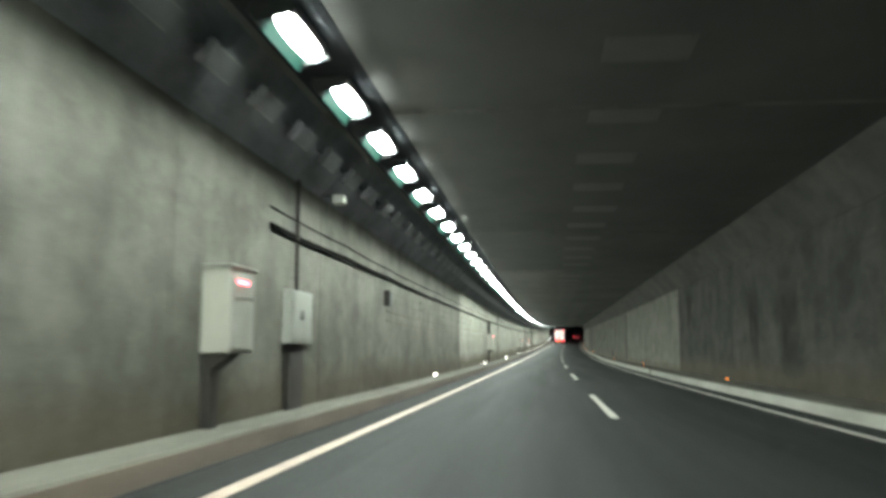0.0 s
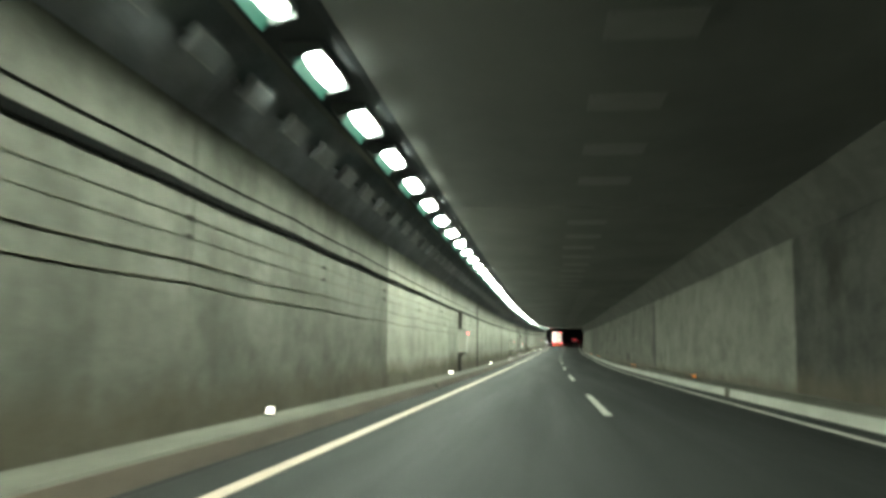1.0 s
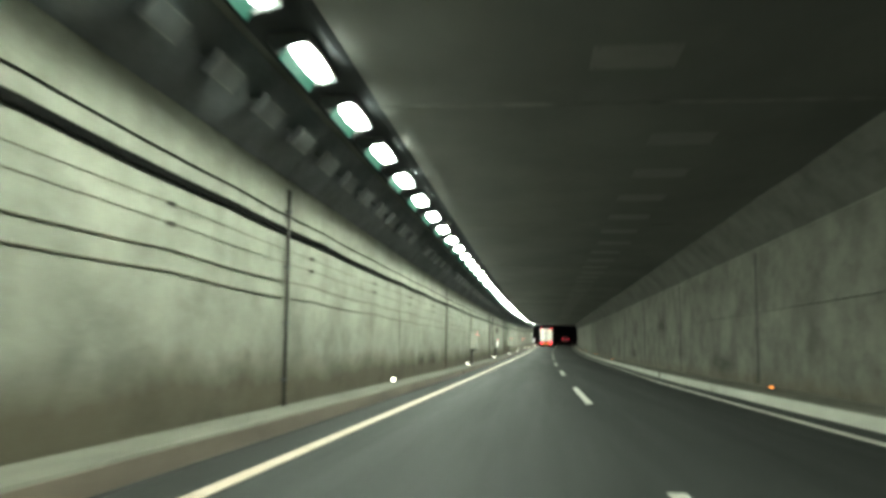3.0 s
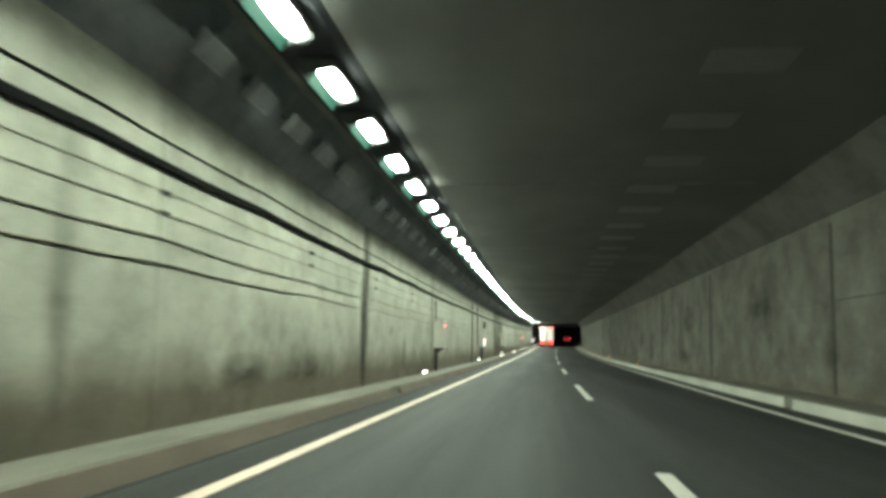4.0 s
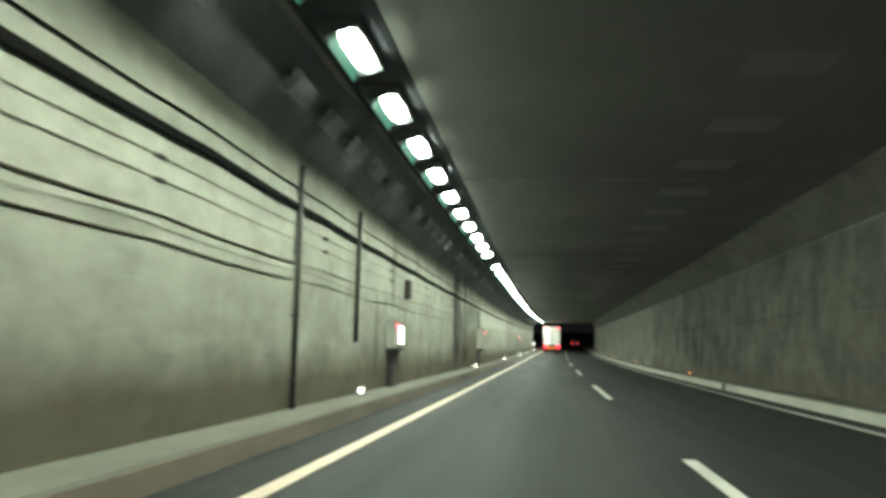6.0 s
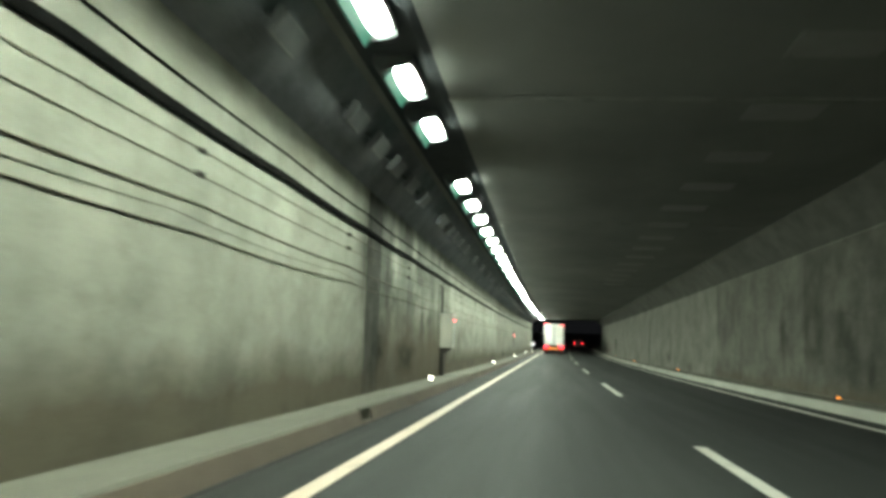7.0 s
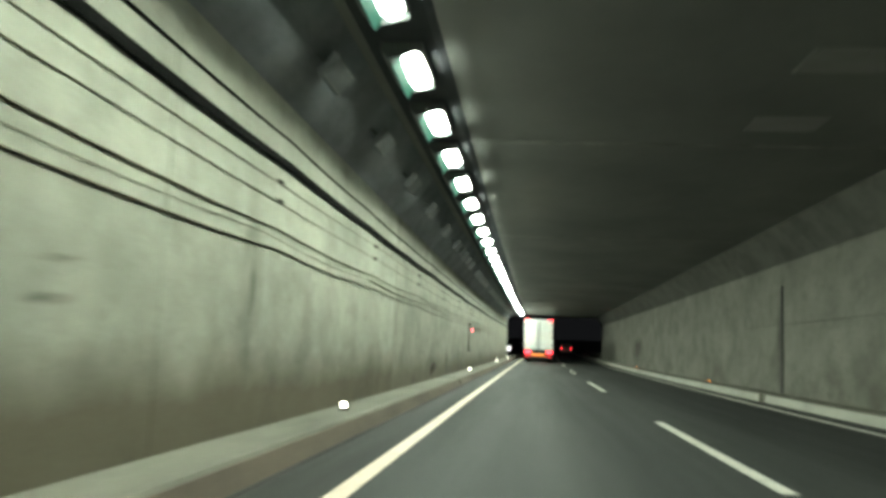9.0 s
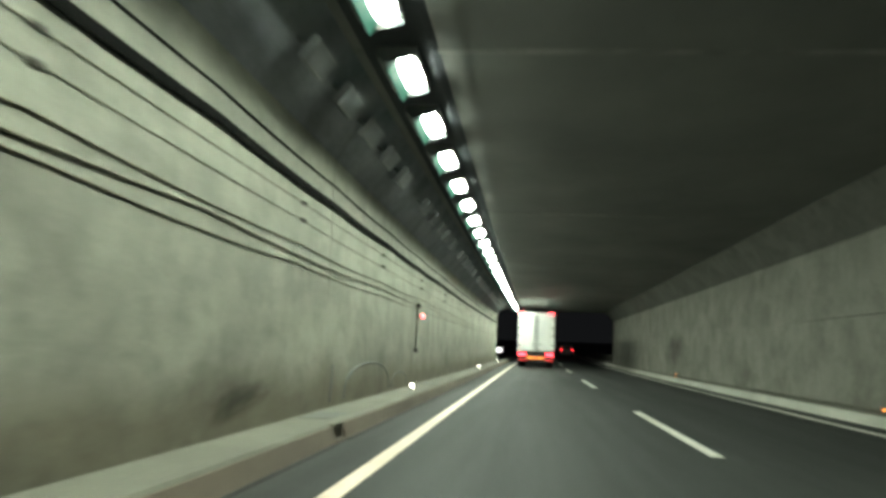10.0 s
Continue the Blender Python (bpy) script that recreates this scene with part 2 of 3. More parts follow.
TYRE = mat("tyre", (0.02, 0.02, 0.02), 0.8)
WHEELM = mat("wheel_steel", (0.4, 0.4, 0.4), 0.4, 0.8)


# ---- mesh helpers ----
def add_box(bm, x0, x1, y0, y1, z0, z1, bevel=0.0):
    v = [bm.verts.new(p) for p in ((x0, y0, z0), (x1, y0, z0), (x1, y1, z0), (x0, y1, z0), (x0, y0, z1), (x1, y0, z1), (x1, y1, z1), (x0, y1, z1))]
    fs = [bm.faces.new([v[i] for i in q]) for q in ((3, 2, 1, 0), (4, 5, 6, 7), (0, 1, 5, 4), (1, 2, 6, 5), (2, 3, 7, 6), (3, 0, 4, 7))]
    if bevel:
        bmesh.ops.bevel(bm, geom=list({e for f in fs for e in f.edges}), offset=bevel, segments=2, affect="EDGES", profile=0.6)


def box(x0, x1, y0, y1, z0, z1, bevel=0.0):
    if y1 - y0 > 16:
        return profile([(x0, z0), (x1, z0), (x1, z1), (x0, z1)], y0, y1)
    bm = bmesh.new()
    add_box(bm, x0, x1, y0, y1, z0, z1, bevel)
    return bm


def profile(points, y0, y1):
    """A closed outline in x and z, drawn out along y in lengths of about 6 m."""
    bm = bmesh.new()
    steps = max(1, round((y1 - y0) / 6))
    rings = [[bm.verts.new((x, y0 + (y1 - y0) * i / steps, z)) for x, z in points] for i in range(steps + 1)]
    k = len(points)
    for p, q in zip(rings, rings[1:]):
        for i in range(k):
            bm.faces.new((p[i], p[(i + 1) % k], q[(i + 1) % k], q[i]))
    bm.faces.new(list(reversed(rings[0])))
    bm.faces.new(rings[-1])
    bmesh.ops.recalc_face_normals(bm, faces=bm.faces)
    return bm


def tube(path, radius, sides=8):
    """A round tube along a path."""
    bm = bmesh.new()
    rings = []
    for i, p in enumerate(path):
        p = Vector(p)
        d = (Vector(path[min(i + 1, len(path) - 1)]) - Vector(path[max(i - 1, 0)])).normalized()
        u = d.cross(Vector((0, 0, 1)))
        u = u.normalized() if u.length > 0.01 else Vector((1, 0, 0))
        w = d.cross(u)
        rings.append([bm.verts.new(p + radius * (math.cos(2 * math.pi * j / sides) * u + math.sin(2 * math.pi * j / sides) * w)) for j in range(sides)])
    for r, s in zip(rings, rings[1:]):
        for j in range(sides):
            bm.faces.new((r[j], r[(j + 1) % sides], s[(j + 1) % sides], s[j]))
    bm.faces.new(rings[0])
    bm.faces.new(list(reversed(rings[-1])))
    bmesh.ops.recalc_face_normals(bm, faces=bm.faces)
    for f in bm.faces:
        f.smooth = len(f.verts) == 4
    return bm


def disc(x, y, z, radius, depth, axis="y", sides=20):
    """A round plate or wheel; its axis is x or y."""
    d = Vector((depth / 2, 0, 0)) if axis == "x" else Vector((0, depth / 2, 0))
    return tube([Vector((x, y, z)) - d, Vector((x, y, z)) + d], radius, sides)


def part(name, bm, material, parent=None, label=""):
    me = bpy.data.meshes.new(name)
    bm.to_mesh(me)
    bm.free()
    me.materials.append(material)
    ob = new(name, me)
    if parent:
        ob.parent = parent
    if label:
        ob["label"] = label
    return ob


def thing(name, label, category, group="", kind="", at=(0, 0, 0)):
    ob = new(name)
    ob.location = at
    ob.empty_display_size = 0.2
    return tagged(ob, label, category, group, kind)


# ---- ground, road and markings ----
def widened(ob):
    """The far lane grows by 0.3 m between 84 and 116 m: carries its edge line and kerb face outwards."""
    for v in ob.data.vertices:
        if 6.5 < v.co.x < RIGHT - 0.2:
            u = min(1.0, max(0.0, (v.co.y - 84.0) / 32.0))
            v.co.x += 0.3 * u * u * (3 - 2 * u)
    return ob


tagged(part("ground", box(-400, 400, -60, 1800, -0.6, -0.03), ROAD), "dark rough ground running out under the night sky", "ground", kind="structure")
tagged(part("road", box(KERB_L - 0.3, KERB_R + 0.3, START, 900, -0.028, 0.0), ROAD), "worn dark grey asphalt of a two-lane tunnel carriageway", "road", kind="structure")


def marking(name, x0, x1, y0, y1, paint):
    return part(name, box(x0, x1, y0, y1, 0.0, 0.007), paint)


tagged(marking("edge_line", -0.085, 0.085, START, 700, PAINT), "solid white painted edge line beside the low kerb", "road marking", kind="structure")
tagged(widened(marking("edge_line", 6.845, 6.985, START, 700, DASHPAINT)), "solid white painted edge line beside the far kerb", "road marking", kind="structure")
for k in range(-2, 22):
    y = DASH_FIRST + DASH_STEP * k
    x = 3.67 if y < 40 else 3.635 if y < 110 else 3.61
    tagged(marking("lane_dash", x, x + 0.15, y, y + DASH_LEN, DASHPAINT), "long white painted lane dash on grey asphalt", "road marking", "dashes of the lane line", "structure")


# ---- kerbs ----
def kerb(name, x_face, x_back, top, cuts, skin, top_skin, label, lean=0.0):
    """Low concrete walkway with drain openings cut into its face."""
    root = thing(name, label, "kerb", kind="structure")
    s = 1 if x_back > x_face else -1
    ys = [START] + [v for c in cuts for v in c] + [EXIT_R + 40 if s > 0 else EXIT_L + 30]
    for a, b in zip(ys[::2], ys[1::2]):
        outline = [(x_face, 0.0), (x_face + s * (0.02 + lean), top - 0.03), (x_face + s * (0.045 + lean), top), (x_back, top), (x_back, -0.02), (x_face, -0.02)]
        part("walkway", profile([(x + s * 0.012, z) for x, z in outline], a, b), top_skin, root)
        part("base_grime", profile([(x_face - s * 0.05, 0.0), (x_face - s * 0.005, 0.0), (x_face - s * 0.005, 0.016), (x_face - s * 0.04, 0.01)], a, b), GRIME, root, "dark line of dirt at the foot")
        part("face", profile([(x_face - s * 0.004, 0.0), (x_face + s * (0.014 + lean), top - 0.03), (x_face + s * (0.03 + lean), top - 0.03), (x_face + s * 0.03, 0.0)], a, b), skin, root, "grimy kerb face")
    for a, b in cuts:
        part("drain_back", box(min(x_face + s * 0.07, x_back), max(x_face + s * 0.07, x_back), a, b, -0.02, top), KERBTOP, root)
        part("drain_floor", box(min(x_face, x_face + s * 0.07), max(x_face, x_face + s * 0.07), a, b, -0.02, 0.03), KERBFACE, root)
        part("drain_cover", box(min(x_face + s * 0.05, x_face + s * 0.07), max(x_face + s * 0.05, x_face + s * 0.07), a, b, top - 0.035, top - 0.004), KERBTOP, root)
    return root


kerb_left = kerb("kerb_left", KERB_L, LEFT, TOP_L, [(45.8, 46.5), (95.7, 96.5), (144.6, 145.3), (195.2, 195.75)], KERBFACE, KERBTOP, "low concrete kerb walkway with a brown-stained face", 0.055)
kerb_right = kerb("kerb_right", KERB_R, RIGHT, TOP_R, [(43.3, 44.0), (93.4, 94.1), (142.8, 143.5), (192.6, 193.3)], KERBPALE, KERBTOP, "low pale concrete kerb along the far wall")
for y, ln in ((60.6, 1.0), (109.3, 1.1), (159.1, 1.2), (195.9, 1.1), (208.0, 0.9)):
    part("hatch", box(-1.38, -0.98, y, y + ln, TOP_L - 0.01, TOP_L + 0.006, 0.003), HATCH, kerb_left, "dull dark steel hatch")
for piece in kerb_right.children:
    widened(piece)


# ---- walls ----
def panels(root, name, x_face, thick, cuts, z0, z1, pick):
    """Wall bays between joints; each bay is a piece of its own."""
    for a, b in zip(cuts, cuts[1:]):
        x0, x1 = sorted((x_face, x_face + thick))
        part(name, box(x0, x1, a + 0.012, b - 0.012, z0, z1, 0.006), pick((a + b) / 2), root)


def haunches(root, x_face, side, cuts, pick):
    """The splayed strip between wall and ceiling, cast in the same lengths as the wall."""
    for a, b in zip(cuts, cuts[1:]):
        outline = [(x_face, SPRING + 0.004), (x_face + side * SPLAY, CEIL), (x_face - side * 0.03, CEIL), (x_face - side * 0.03, SPRING + 0.004)]
        part("haunch", profile(outline, a + 0.012, b - 0.012), pick((a + b) / 2), root, "dark splayed concrete haunch")


wall_left = thing("wall_left", "tall cast concrete tunnel wall with water runs and soot", "wall", kind="structure")
part("backing", box(LEFT - 0.5, LEFT - 0.03, START, EXIT_L, -0.6, CEIL), JOINT, wall_left)
cuts_l = [START, -15, -2.5, 9.2, 15.6, 28.5, 41.4, 55.8, 70.1, 84.1, 95.2, 108.6, 118.4, 125.95, 134.0, 147.8, 149.1, 161.0, 174.2, 186.0, 197.5, 210.2, 222.8, 235.4, 246.0, EXIT_L]


def left_mat(y):
    if y < 41.4:
        return GREY
    if y < 55.8:
        return PALEST
    if 147.8 < y < 149.1:
        return DARKBAY
    return STAIN if 149.1 < y < 161.0 else GREYBROWN if y > 186.0 else PALE


panels(wall_left, "bay", LEFT, -0.035, cuts_l, TOP_L - 0.05, SPRING, left_mat)
haunches(wall_left, LEFT, 1, cuts_l, lambda y: HAUNCHM)

wall_right = thing("wall_right", "tall concrete far wall with a darker upper band", "wall", kind="structure")
part("backing", box(RIGHT + 0.10, RIGHT + 0.6, START, EXIT_R, -0.6, CEIL), JOINT, wall_right)


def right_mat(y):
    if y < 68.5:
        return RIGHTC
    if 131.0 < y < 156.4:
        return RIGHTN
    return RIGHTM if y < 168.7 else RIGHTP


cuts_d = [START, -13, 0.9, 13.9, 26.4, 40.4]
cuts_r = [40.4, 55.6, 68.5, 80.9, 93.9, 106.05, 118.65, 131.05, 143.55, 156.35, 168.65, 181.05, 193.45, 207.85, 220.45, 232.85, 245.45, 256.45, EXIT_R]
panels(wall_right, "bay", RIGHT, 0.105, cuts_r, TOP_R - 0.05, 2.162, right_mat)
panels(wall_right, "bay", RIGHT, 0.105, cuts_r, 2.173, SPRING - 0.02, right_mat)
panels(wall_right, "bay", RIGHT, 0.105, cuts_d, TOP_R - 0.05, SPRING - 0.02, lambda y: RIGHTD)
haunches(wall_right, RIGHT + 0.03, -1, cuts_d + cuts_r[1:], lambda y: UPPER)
# Paler concrete paints the highlight along the ledge lip.
part("ledge", box(RIGHT - 0.012, RIGHT + 0.055, 40.4, EXIT_R, SPRING - 0.03, SPRING), RIGHTP, wall_right, "thin ledge under the upper band, lit lip painted pale")
for y, w in ((80.6, 0.14), (93.6, 0.12), (106.6, 0.22), (119.2, 0.16)):
    part("joint_cover", box(RIGHT - 0.014, RIGHT + 0.02, y - w / 2, y + w / 2, 0.3, 3.75), STRIP, wall_right, "thin dark joint cover strip")
part("joint_cover", box(RIGHT - 0.02, RIGHT + 0.02, 67.75, 68.5, 0.42, 3.1), STRIP, wall_right, "dark joint cover strip")
part("joint_cover", box(RIGHT - 0.018, RIGHT + 0.02, 68.05, 68.45, 3.1, 3.72), STRIP, wall_right, "narrow upper end of the joint cover")
part("joint_cover", box(RIGHT - 0.02, RIGHT + 0.02, 193.25, 193.45, 0.25, 3.25), STRIP, wall_right, "thin dark joint cover strip")
part("joint_cover", box(RIGHT - 0.015, RIGHT + 0.02, 123.35, 123.75, 0.62, 1.87), JOINT, wall_right, "short dark recess strip")

tagged(part("wall_behind", box(LEFT - 0.5, RIGHT + 0.6, START - 0.5, START, -0.6, CEIL + 0.8), GREY), "concrete wall closing the tunnel behind", "wall", kind="structure")

# ---- ceiling with cross joints ----
ceiling_cuts = [START, -15.2, -2.4, 12.9, 26.9, 40.45, 56.2, 68.9, 81.6, 94.25, 106.9, 119.5, 132.1, 144.7, 157.3, 169.9, 182.5, 195.1, 207.7, 220.3, 232.9, 245.5, EXIT_R]
bm = bmesh.new()
for a, b in zip(ceiling_cuts, ceiling_cuts[1:]):
    steps = max(1, round((b - a) / 6))
    for i in range(steps):
        add_box(bm, LEFT - 0.5, RIGHT + 0.6, a + (b - a) * i / steps + (0.015 if i == 0 else 0), a + (b - a) * (i + 1) / steps - (0.015 if i == steps - 1 else 0), CEIL, CEIL + 0.2)
add_box(bm, LEFT - 0.5, RIGHT + 0.6, START, EXIT_R, CEIL + 0.23, CEIL + 0.8)
tagged(part("ceiling", bm, CEILM), "dark flat concrete tunnel ceiling", "ceiling", kind="structure")
for y in ceiling_cuts[1:-1]:
    tagged(part("ceiling_joint", box(LEFT + SPLAY, RIGHT - SPLAY, y - 0.07, y + 0.07, CEIL - 0.012, CEIL + 0.05), JOINTPALE), "pale filled joint across the dark ceiling", "trim", kind="structure")


def ceiling_plate():
    """Blank cover plate screwed to the ceiling."""
    root = thing("ceiling_plate", "flat grey cover plate fixed under the dark ceiling", "plate", "row of ceiling plates")
    part("sheet", box(-0.53, 0.53, -0.44, 0.44, -0.008, 0.0, 0.002), PLATEGREY, root)
    for x in (-0.46, 0.46):
        for y in (-0.37, 0.37):
            part("bolt", box(x - 0.015, x + 0.015, y - 0.015, y + 0.015, -0.014, -0.007, 0.002), STEELD, root)
    return root


plate = None
plate_rng = random.Random(5)
for x, first_y, count in ((3.77, -22.27, 31), (5.08, 71.15, 38)):
    for k in range(count):
        m = pose(x + plate_rng.uniform(-0.06, 0.06), first_y + 2.97 * k + plate_rng.uniform(-0.05, 0.05), CEIL)
        if abs(m.translation.y - 40.45) < 0.6:
            continue
        if plate is None:
            plate = ceiling_plate()
            plate.matrix_basis = m
        else:
            copy_thing(plate, m)

# ---- lamp rail, lamps ----
duct = thing("lamp_rail", "long dark steel rail under the ceiling carrying the lamps", "rail", kind="structure")
part("channel", profile([(-0.60, CEIL - 0.03), (0.215, CEIL - 0.03), (0.30, CEIL - 0.008), (0.302, CEIL - 0.002), (-0.60, CEIL - 0.002)], START, 263.5), RAILSTEEL, duct)


def tunnel_lamp():
    """Long floodlight with a bowed glass, a tinted side glass and end caps."""
    root = thing("tunnel_lamp", "bright white tunnel floodlight under the steel duct", "lamp", "row of tunnel lamps")
    part("housing", profile([(-0.27, 0.148), (-0.29, 0.06), (-0.275, 0.03), (-0.185, -0.04), (0.195, 0.057), (0.21, 0.07), (0.21, 0.148)], -0.69, 0.69), HOUSING, root)
    bm = bmesh.new()
    plan = []
    for i in range(24):
        a = math.tau * (i + 0.5) / 24
        plan.append((0.066 + 0.124 * math.copysign(abs(math.cos(a)) ** 0.62, math.cos(a)), 0.655 * math.copysign(abs(math.sin(a)) ** 0.62, math.sin(a))))
    low = [bm.verts.new((x, y, -0.0445 + (x + 0.18) * 0.23)) for x, y in plan]
    high = [bm.verts.new((x, y, -0.0385 + (x + 0.18) * 0.23)) for x, y in plan]
    bm.faces.new(low)
    bm.faces.new(list(reversed(high)))
    for i in range(24):
        bm.faces.new((low[i], low[(i + 1) % 24], high[(i + 1) % 24], high[i]))
    bmesh.ops.recalc_face_normals(bm, faces=bm.faces)
    part("lens", bm, LENS, root, "glaring white lamp glass")
    part("side_glass", profile([(-0.064, -0.028), (-0.138, -0.142), (-0.143, -0.138), (-0.070, -0.024)], -0.66, 0.66), GREEN, root, "green-tinted side skirt")
    part("end_cap", profile([(-0.20, -0.076), (0.21, 0.018), (0.21, 0.14), (-0.20, 0.14)], -0.715, -0.692), HOUSING, root)
    part("end_cap", profile([(-0.20, -0.076), (0.21, 0.018), (0.21, 0.14), (-0.20, 0.14)], 0.692, 0.715), HOUSING, root)
    part("bracket", box(-0.05, 0.05, -0.45, -0.40, 0.143, 0.151), STEELD, root)
    part("bracket", box(-0.05, 0.05, 0.40, 0.45, 0.143, 0.151), STEELD, root)
    return root


lamp = None
missing = {round((149.2 - LAMP_FIRST) / LAMP_STEP)}
for k in range(-11, 105):
    y = LAMP_FIRST + LAMP_STEP * k
    if k in missing or y > 262.5:
        continue
    m = pose(LAMP_X, y + 0.09, LAMP_Z)
    if lamp is None:
        lamp = tunnel_lamp()
        lamp.matrix_basis = m
    else:
        copy_thing(lamp, m)


def unlit_lamp():
    """Older switched-off fitting close to the wall."""
    root = thing("unlit_lamp", "switched-off grey tunnel light fitting beside the wall", "lamp", "row of unlit fittings")
    along_slope, out = Vector((0.654, 0.756)), Vector((0.756, -0.654))
    centre = Vector((-0.03, 0.02))

    def slab(half, front, back, length):
        corners = [centre + along_slope * a + out * b for a, b in ((-half, back), (half, back), (half, front), (-half, front))]
        return profile([(c.x, c.y) for c in corners], -length, length)

    part("body", slab(0.15, 0.0, -0.09, 0.40), OLDFIT, root)
    part("rim", slab(0.135, 0.008, 0.0, 0.385), OLDRIM, root, "dusty metal rim")
    part("glass", slab(0.115, 0.014, 0.008, 0.36), DULLGLASS, root, "dull grey glass")
    for y in (-0.25, 0.25):
        a, b = centre - out * 0.085, centre - out * 0.262
        part("strut", tube([(a.x, y, a.y), (b.x, y, b.y)], 0.02, 6), STEELD, root)
    return root


unlit = None
for k in range(-16, 140):
    y = 30.6 + 1.667 * k
    if y > 80 and k % 6 == 1:
        continue
    if 160 < y < 190 and k % 2:
        continue
    m = pose(-0.83, y, 4.17)
    if unlit is None:
        unlit = unlit_lamp()
        unlit.matrix_basis = m
    elif y < 250:
        copy_thing(unlit, m)



# ---- cables on the wall ----
def height(y, z0, z1):
    """Cables climb a little along the tunnel."""
    return z0 + (z1 - z0) * min(1.0, max(0.0, (y - 25.0) / 150.0))


def cable(name, y0, y1, z0, z1, radius, off, span, sag, sides, label, seed, flat=1.0, skin=RUBBER):
    rng = random.Random(seed)
    path, y = [], y0
    lift = [rng.uniform(-1, 1) for _ in range(400)]
    step = span / 6
    while y < y1:
        u = (y - y0) / span
        i, fr = int(u), u - int(u)
        jog = lift[i] * (1 - fr) + lift[i + 1] * fr
        path.append((LEFT + off, y, height(y, z0, z1) - sag * 4 * fr * (1 - fr) + 0.018 * jog))
        y += step
    bm = tube(path, radius, sides)
    for v in bm.verts:
        v.co.x = LEFT + (v.co.x - LEFT) * flat
    return tagged(part(name, bm, skin), label, "cable", "cables along the wall")


cable("thick_cable", 12.6, 254, 2.974, 3.175, 0.062, 0.064, 5.0, 0.022, 12, "thick black cable bundle clipped along the concrete wall", 1, 0.32, CABLEBLACK)
cable("upper_cable", 12.6, 254, 3.235, 3.46, 0.015, 0.017, 5.0, 0.02, 8, "thin dark conduit above the thick cable bundle", 2, 0.7, CABLEBLACK)
cable("thin_wire", 22.2, 254, 2.64, 2.93, 0.0052, 0.009, 6.2, 0.012, 6, "thin dark wire on small wall clips", 3)
cable("thin_wire", 22.2, 254, 2.42, 2.71, 0.0052, 0.009, 6.2, 0.012, 6, "thin dark wire on small wall clips", 4)
cable("lower_cable", 22.2, 254, 2.14, 2.41, 0.0098, 0.0108, 6.2, 0.04, 6, "slack brown-black cable along the wall", 5)
cable("lower_cable", 22.2, 254, 1.89, 2.16, 0.0098, 0.0108, 6.2, 0.04, 6, "slack brown-black cable along the wall", 6)
cable("thin_wire", 96.0, 186.0, 2.02, 2.29, 0.0036, 0.008, 6.2, 0.05, 6, "thin slack wire between two thicker cables", 7)
cable("lower_cable", 183.0, 254, 2.02, 2.29, 0.013, 0.014, 9.3, 0.05, 6, "pale dusty cable between two darker ones", 8, skin=DUSTYCABLE)


def clip():
    root = thing("cable_clip", "small dark wall clip holding thin wires", "bracket", "clips of the wires")
    part("foot", box(0.0, 0.02, -0.10, 0.10, -0.02, 0.02, 0.004), RUSTD, root)
    part("hook", box(0.018, 0.05, -0.025, 0.025, -0.018, 0.018, 0.004), RUSTD, root)
    return root


first = None
for k in range(36):
    y = 28.4 + 6.2 * k
    for z0, z1 in ((2.64, 2.93), (2.42, 2.71)):
        m = pose(LEFT, y, height(y, z0, z1))
        if first is None:
            first = clip()
            first.matrix_basis = m
        else:
            copy_thing(first, m)


# ---- cabinets and boxes on the wall ----
def cabinet(y, label, depth=0.36, length=0.86, z0=1.10, z1=2.12, feed=False):
    """Emergency cabinet: pale body, grey doors to the road, a row of red lamps, dark stand."""
    root = thing("emergency_cabinet", label, "cabinet", "emergency cabinets", at=(LEFT, y, 0))
    part("body", box(0.0, depth, 0.0, length, z0, z1, 0.02), CABPAINT, root)
    part("roof", box(-0.0, depth + 0.03, -0.03, length + 0.03, z1, z1 + 0.03, 0.008), CABDOOR, root)
    upper = part("door", box(depth, depth + 0.015, 0.05, length - 0.05, z1 - 0.36, z1 - 0.05, 0.005), CABDOOR, root, "grey upper door")
    part("handle", box(depth + 0.015, depth + 0.035, 0.12, 0.16, z1 - 0.26, z1 - 0.16, 0.004), CHROME, upper)
    lower = part("door", box(depth, depth + 0.015, 0.05, length - 0.05, z0 + 0.05, z1 - 0.40, 0.005), CABDOOR, root, "grey lower door")
    part("handle", box(depth + 0.015, depth + 0.035, 0.12, 0.16, z0 + 0.25, z0 + 0.38, 0.004), CHROME, lower)
    for j in range(3):
        part("red_lamp", disc(depth + 0.03, 0.20 + 0.13 * j, z1 - 0.17, 0.024, 0.05, "x", 12), REDLED, root, "glowing red lamp")
    part("bracket", profile([(0.0, z0), (depth, z0), (depth - 0.04, z0 - 0.05), (0.08, z0 - 0.22), (0.0, z0 - 0.22)], 0.05, 0.40), RUSTD, root, "dark wedge bracket")
    part("stand", box(0.0, 0.13, 0.06, 0.30, TOP_L, z0 - 0.20, 0.01), RUSTD, root, "dark pipe cover down to the kerb")
    if feed is None:
        return root
    if feed:
        part("feed_duct", box(0.0, 0.16, 0.02, 0.27, z1 + 0.05, 2.98, 0.01), RUSTD, root, "dark cable duct up to the thick cable")
    else:
        part("feed_pipe", tube([(0.03, 0.2, z1 + 0.02), (0.03, 0.2, 2.9)], 0.02, 8), RUSTD, root, "thin feed pipe")
    return root


cabinet(10.05, "pale steel emergency cabinet with red lamps on grey wall", feed=None)
cabinet(59.75, "pale emergency cabinet with dark duct up to the cables", feed=True)
cabinet(108.8, "pale emergency cabinet with red lamps on stained wall")
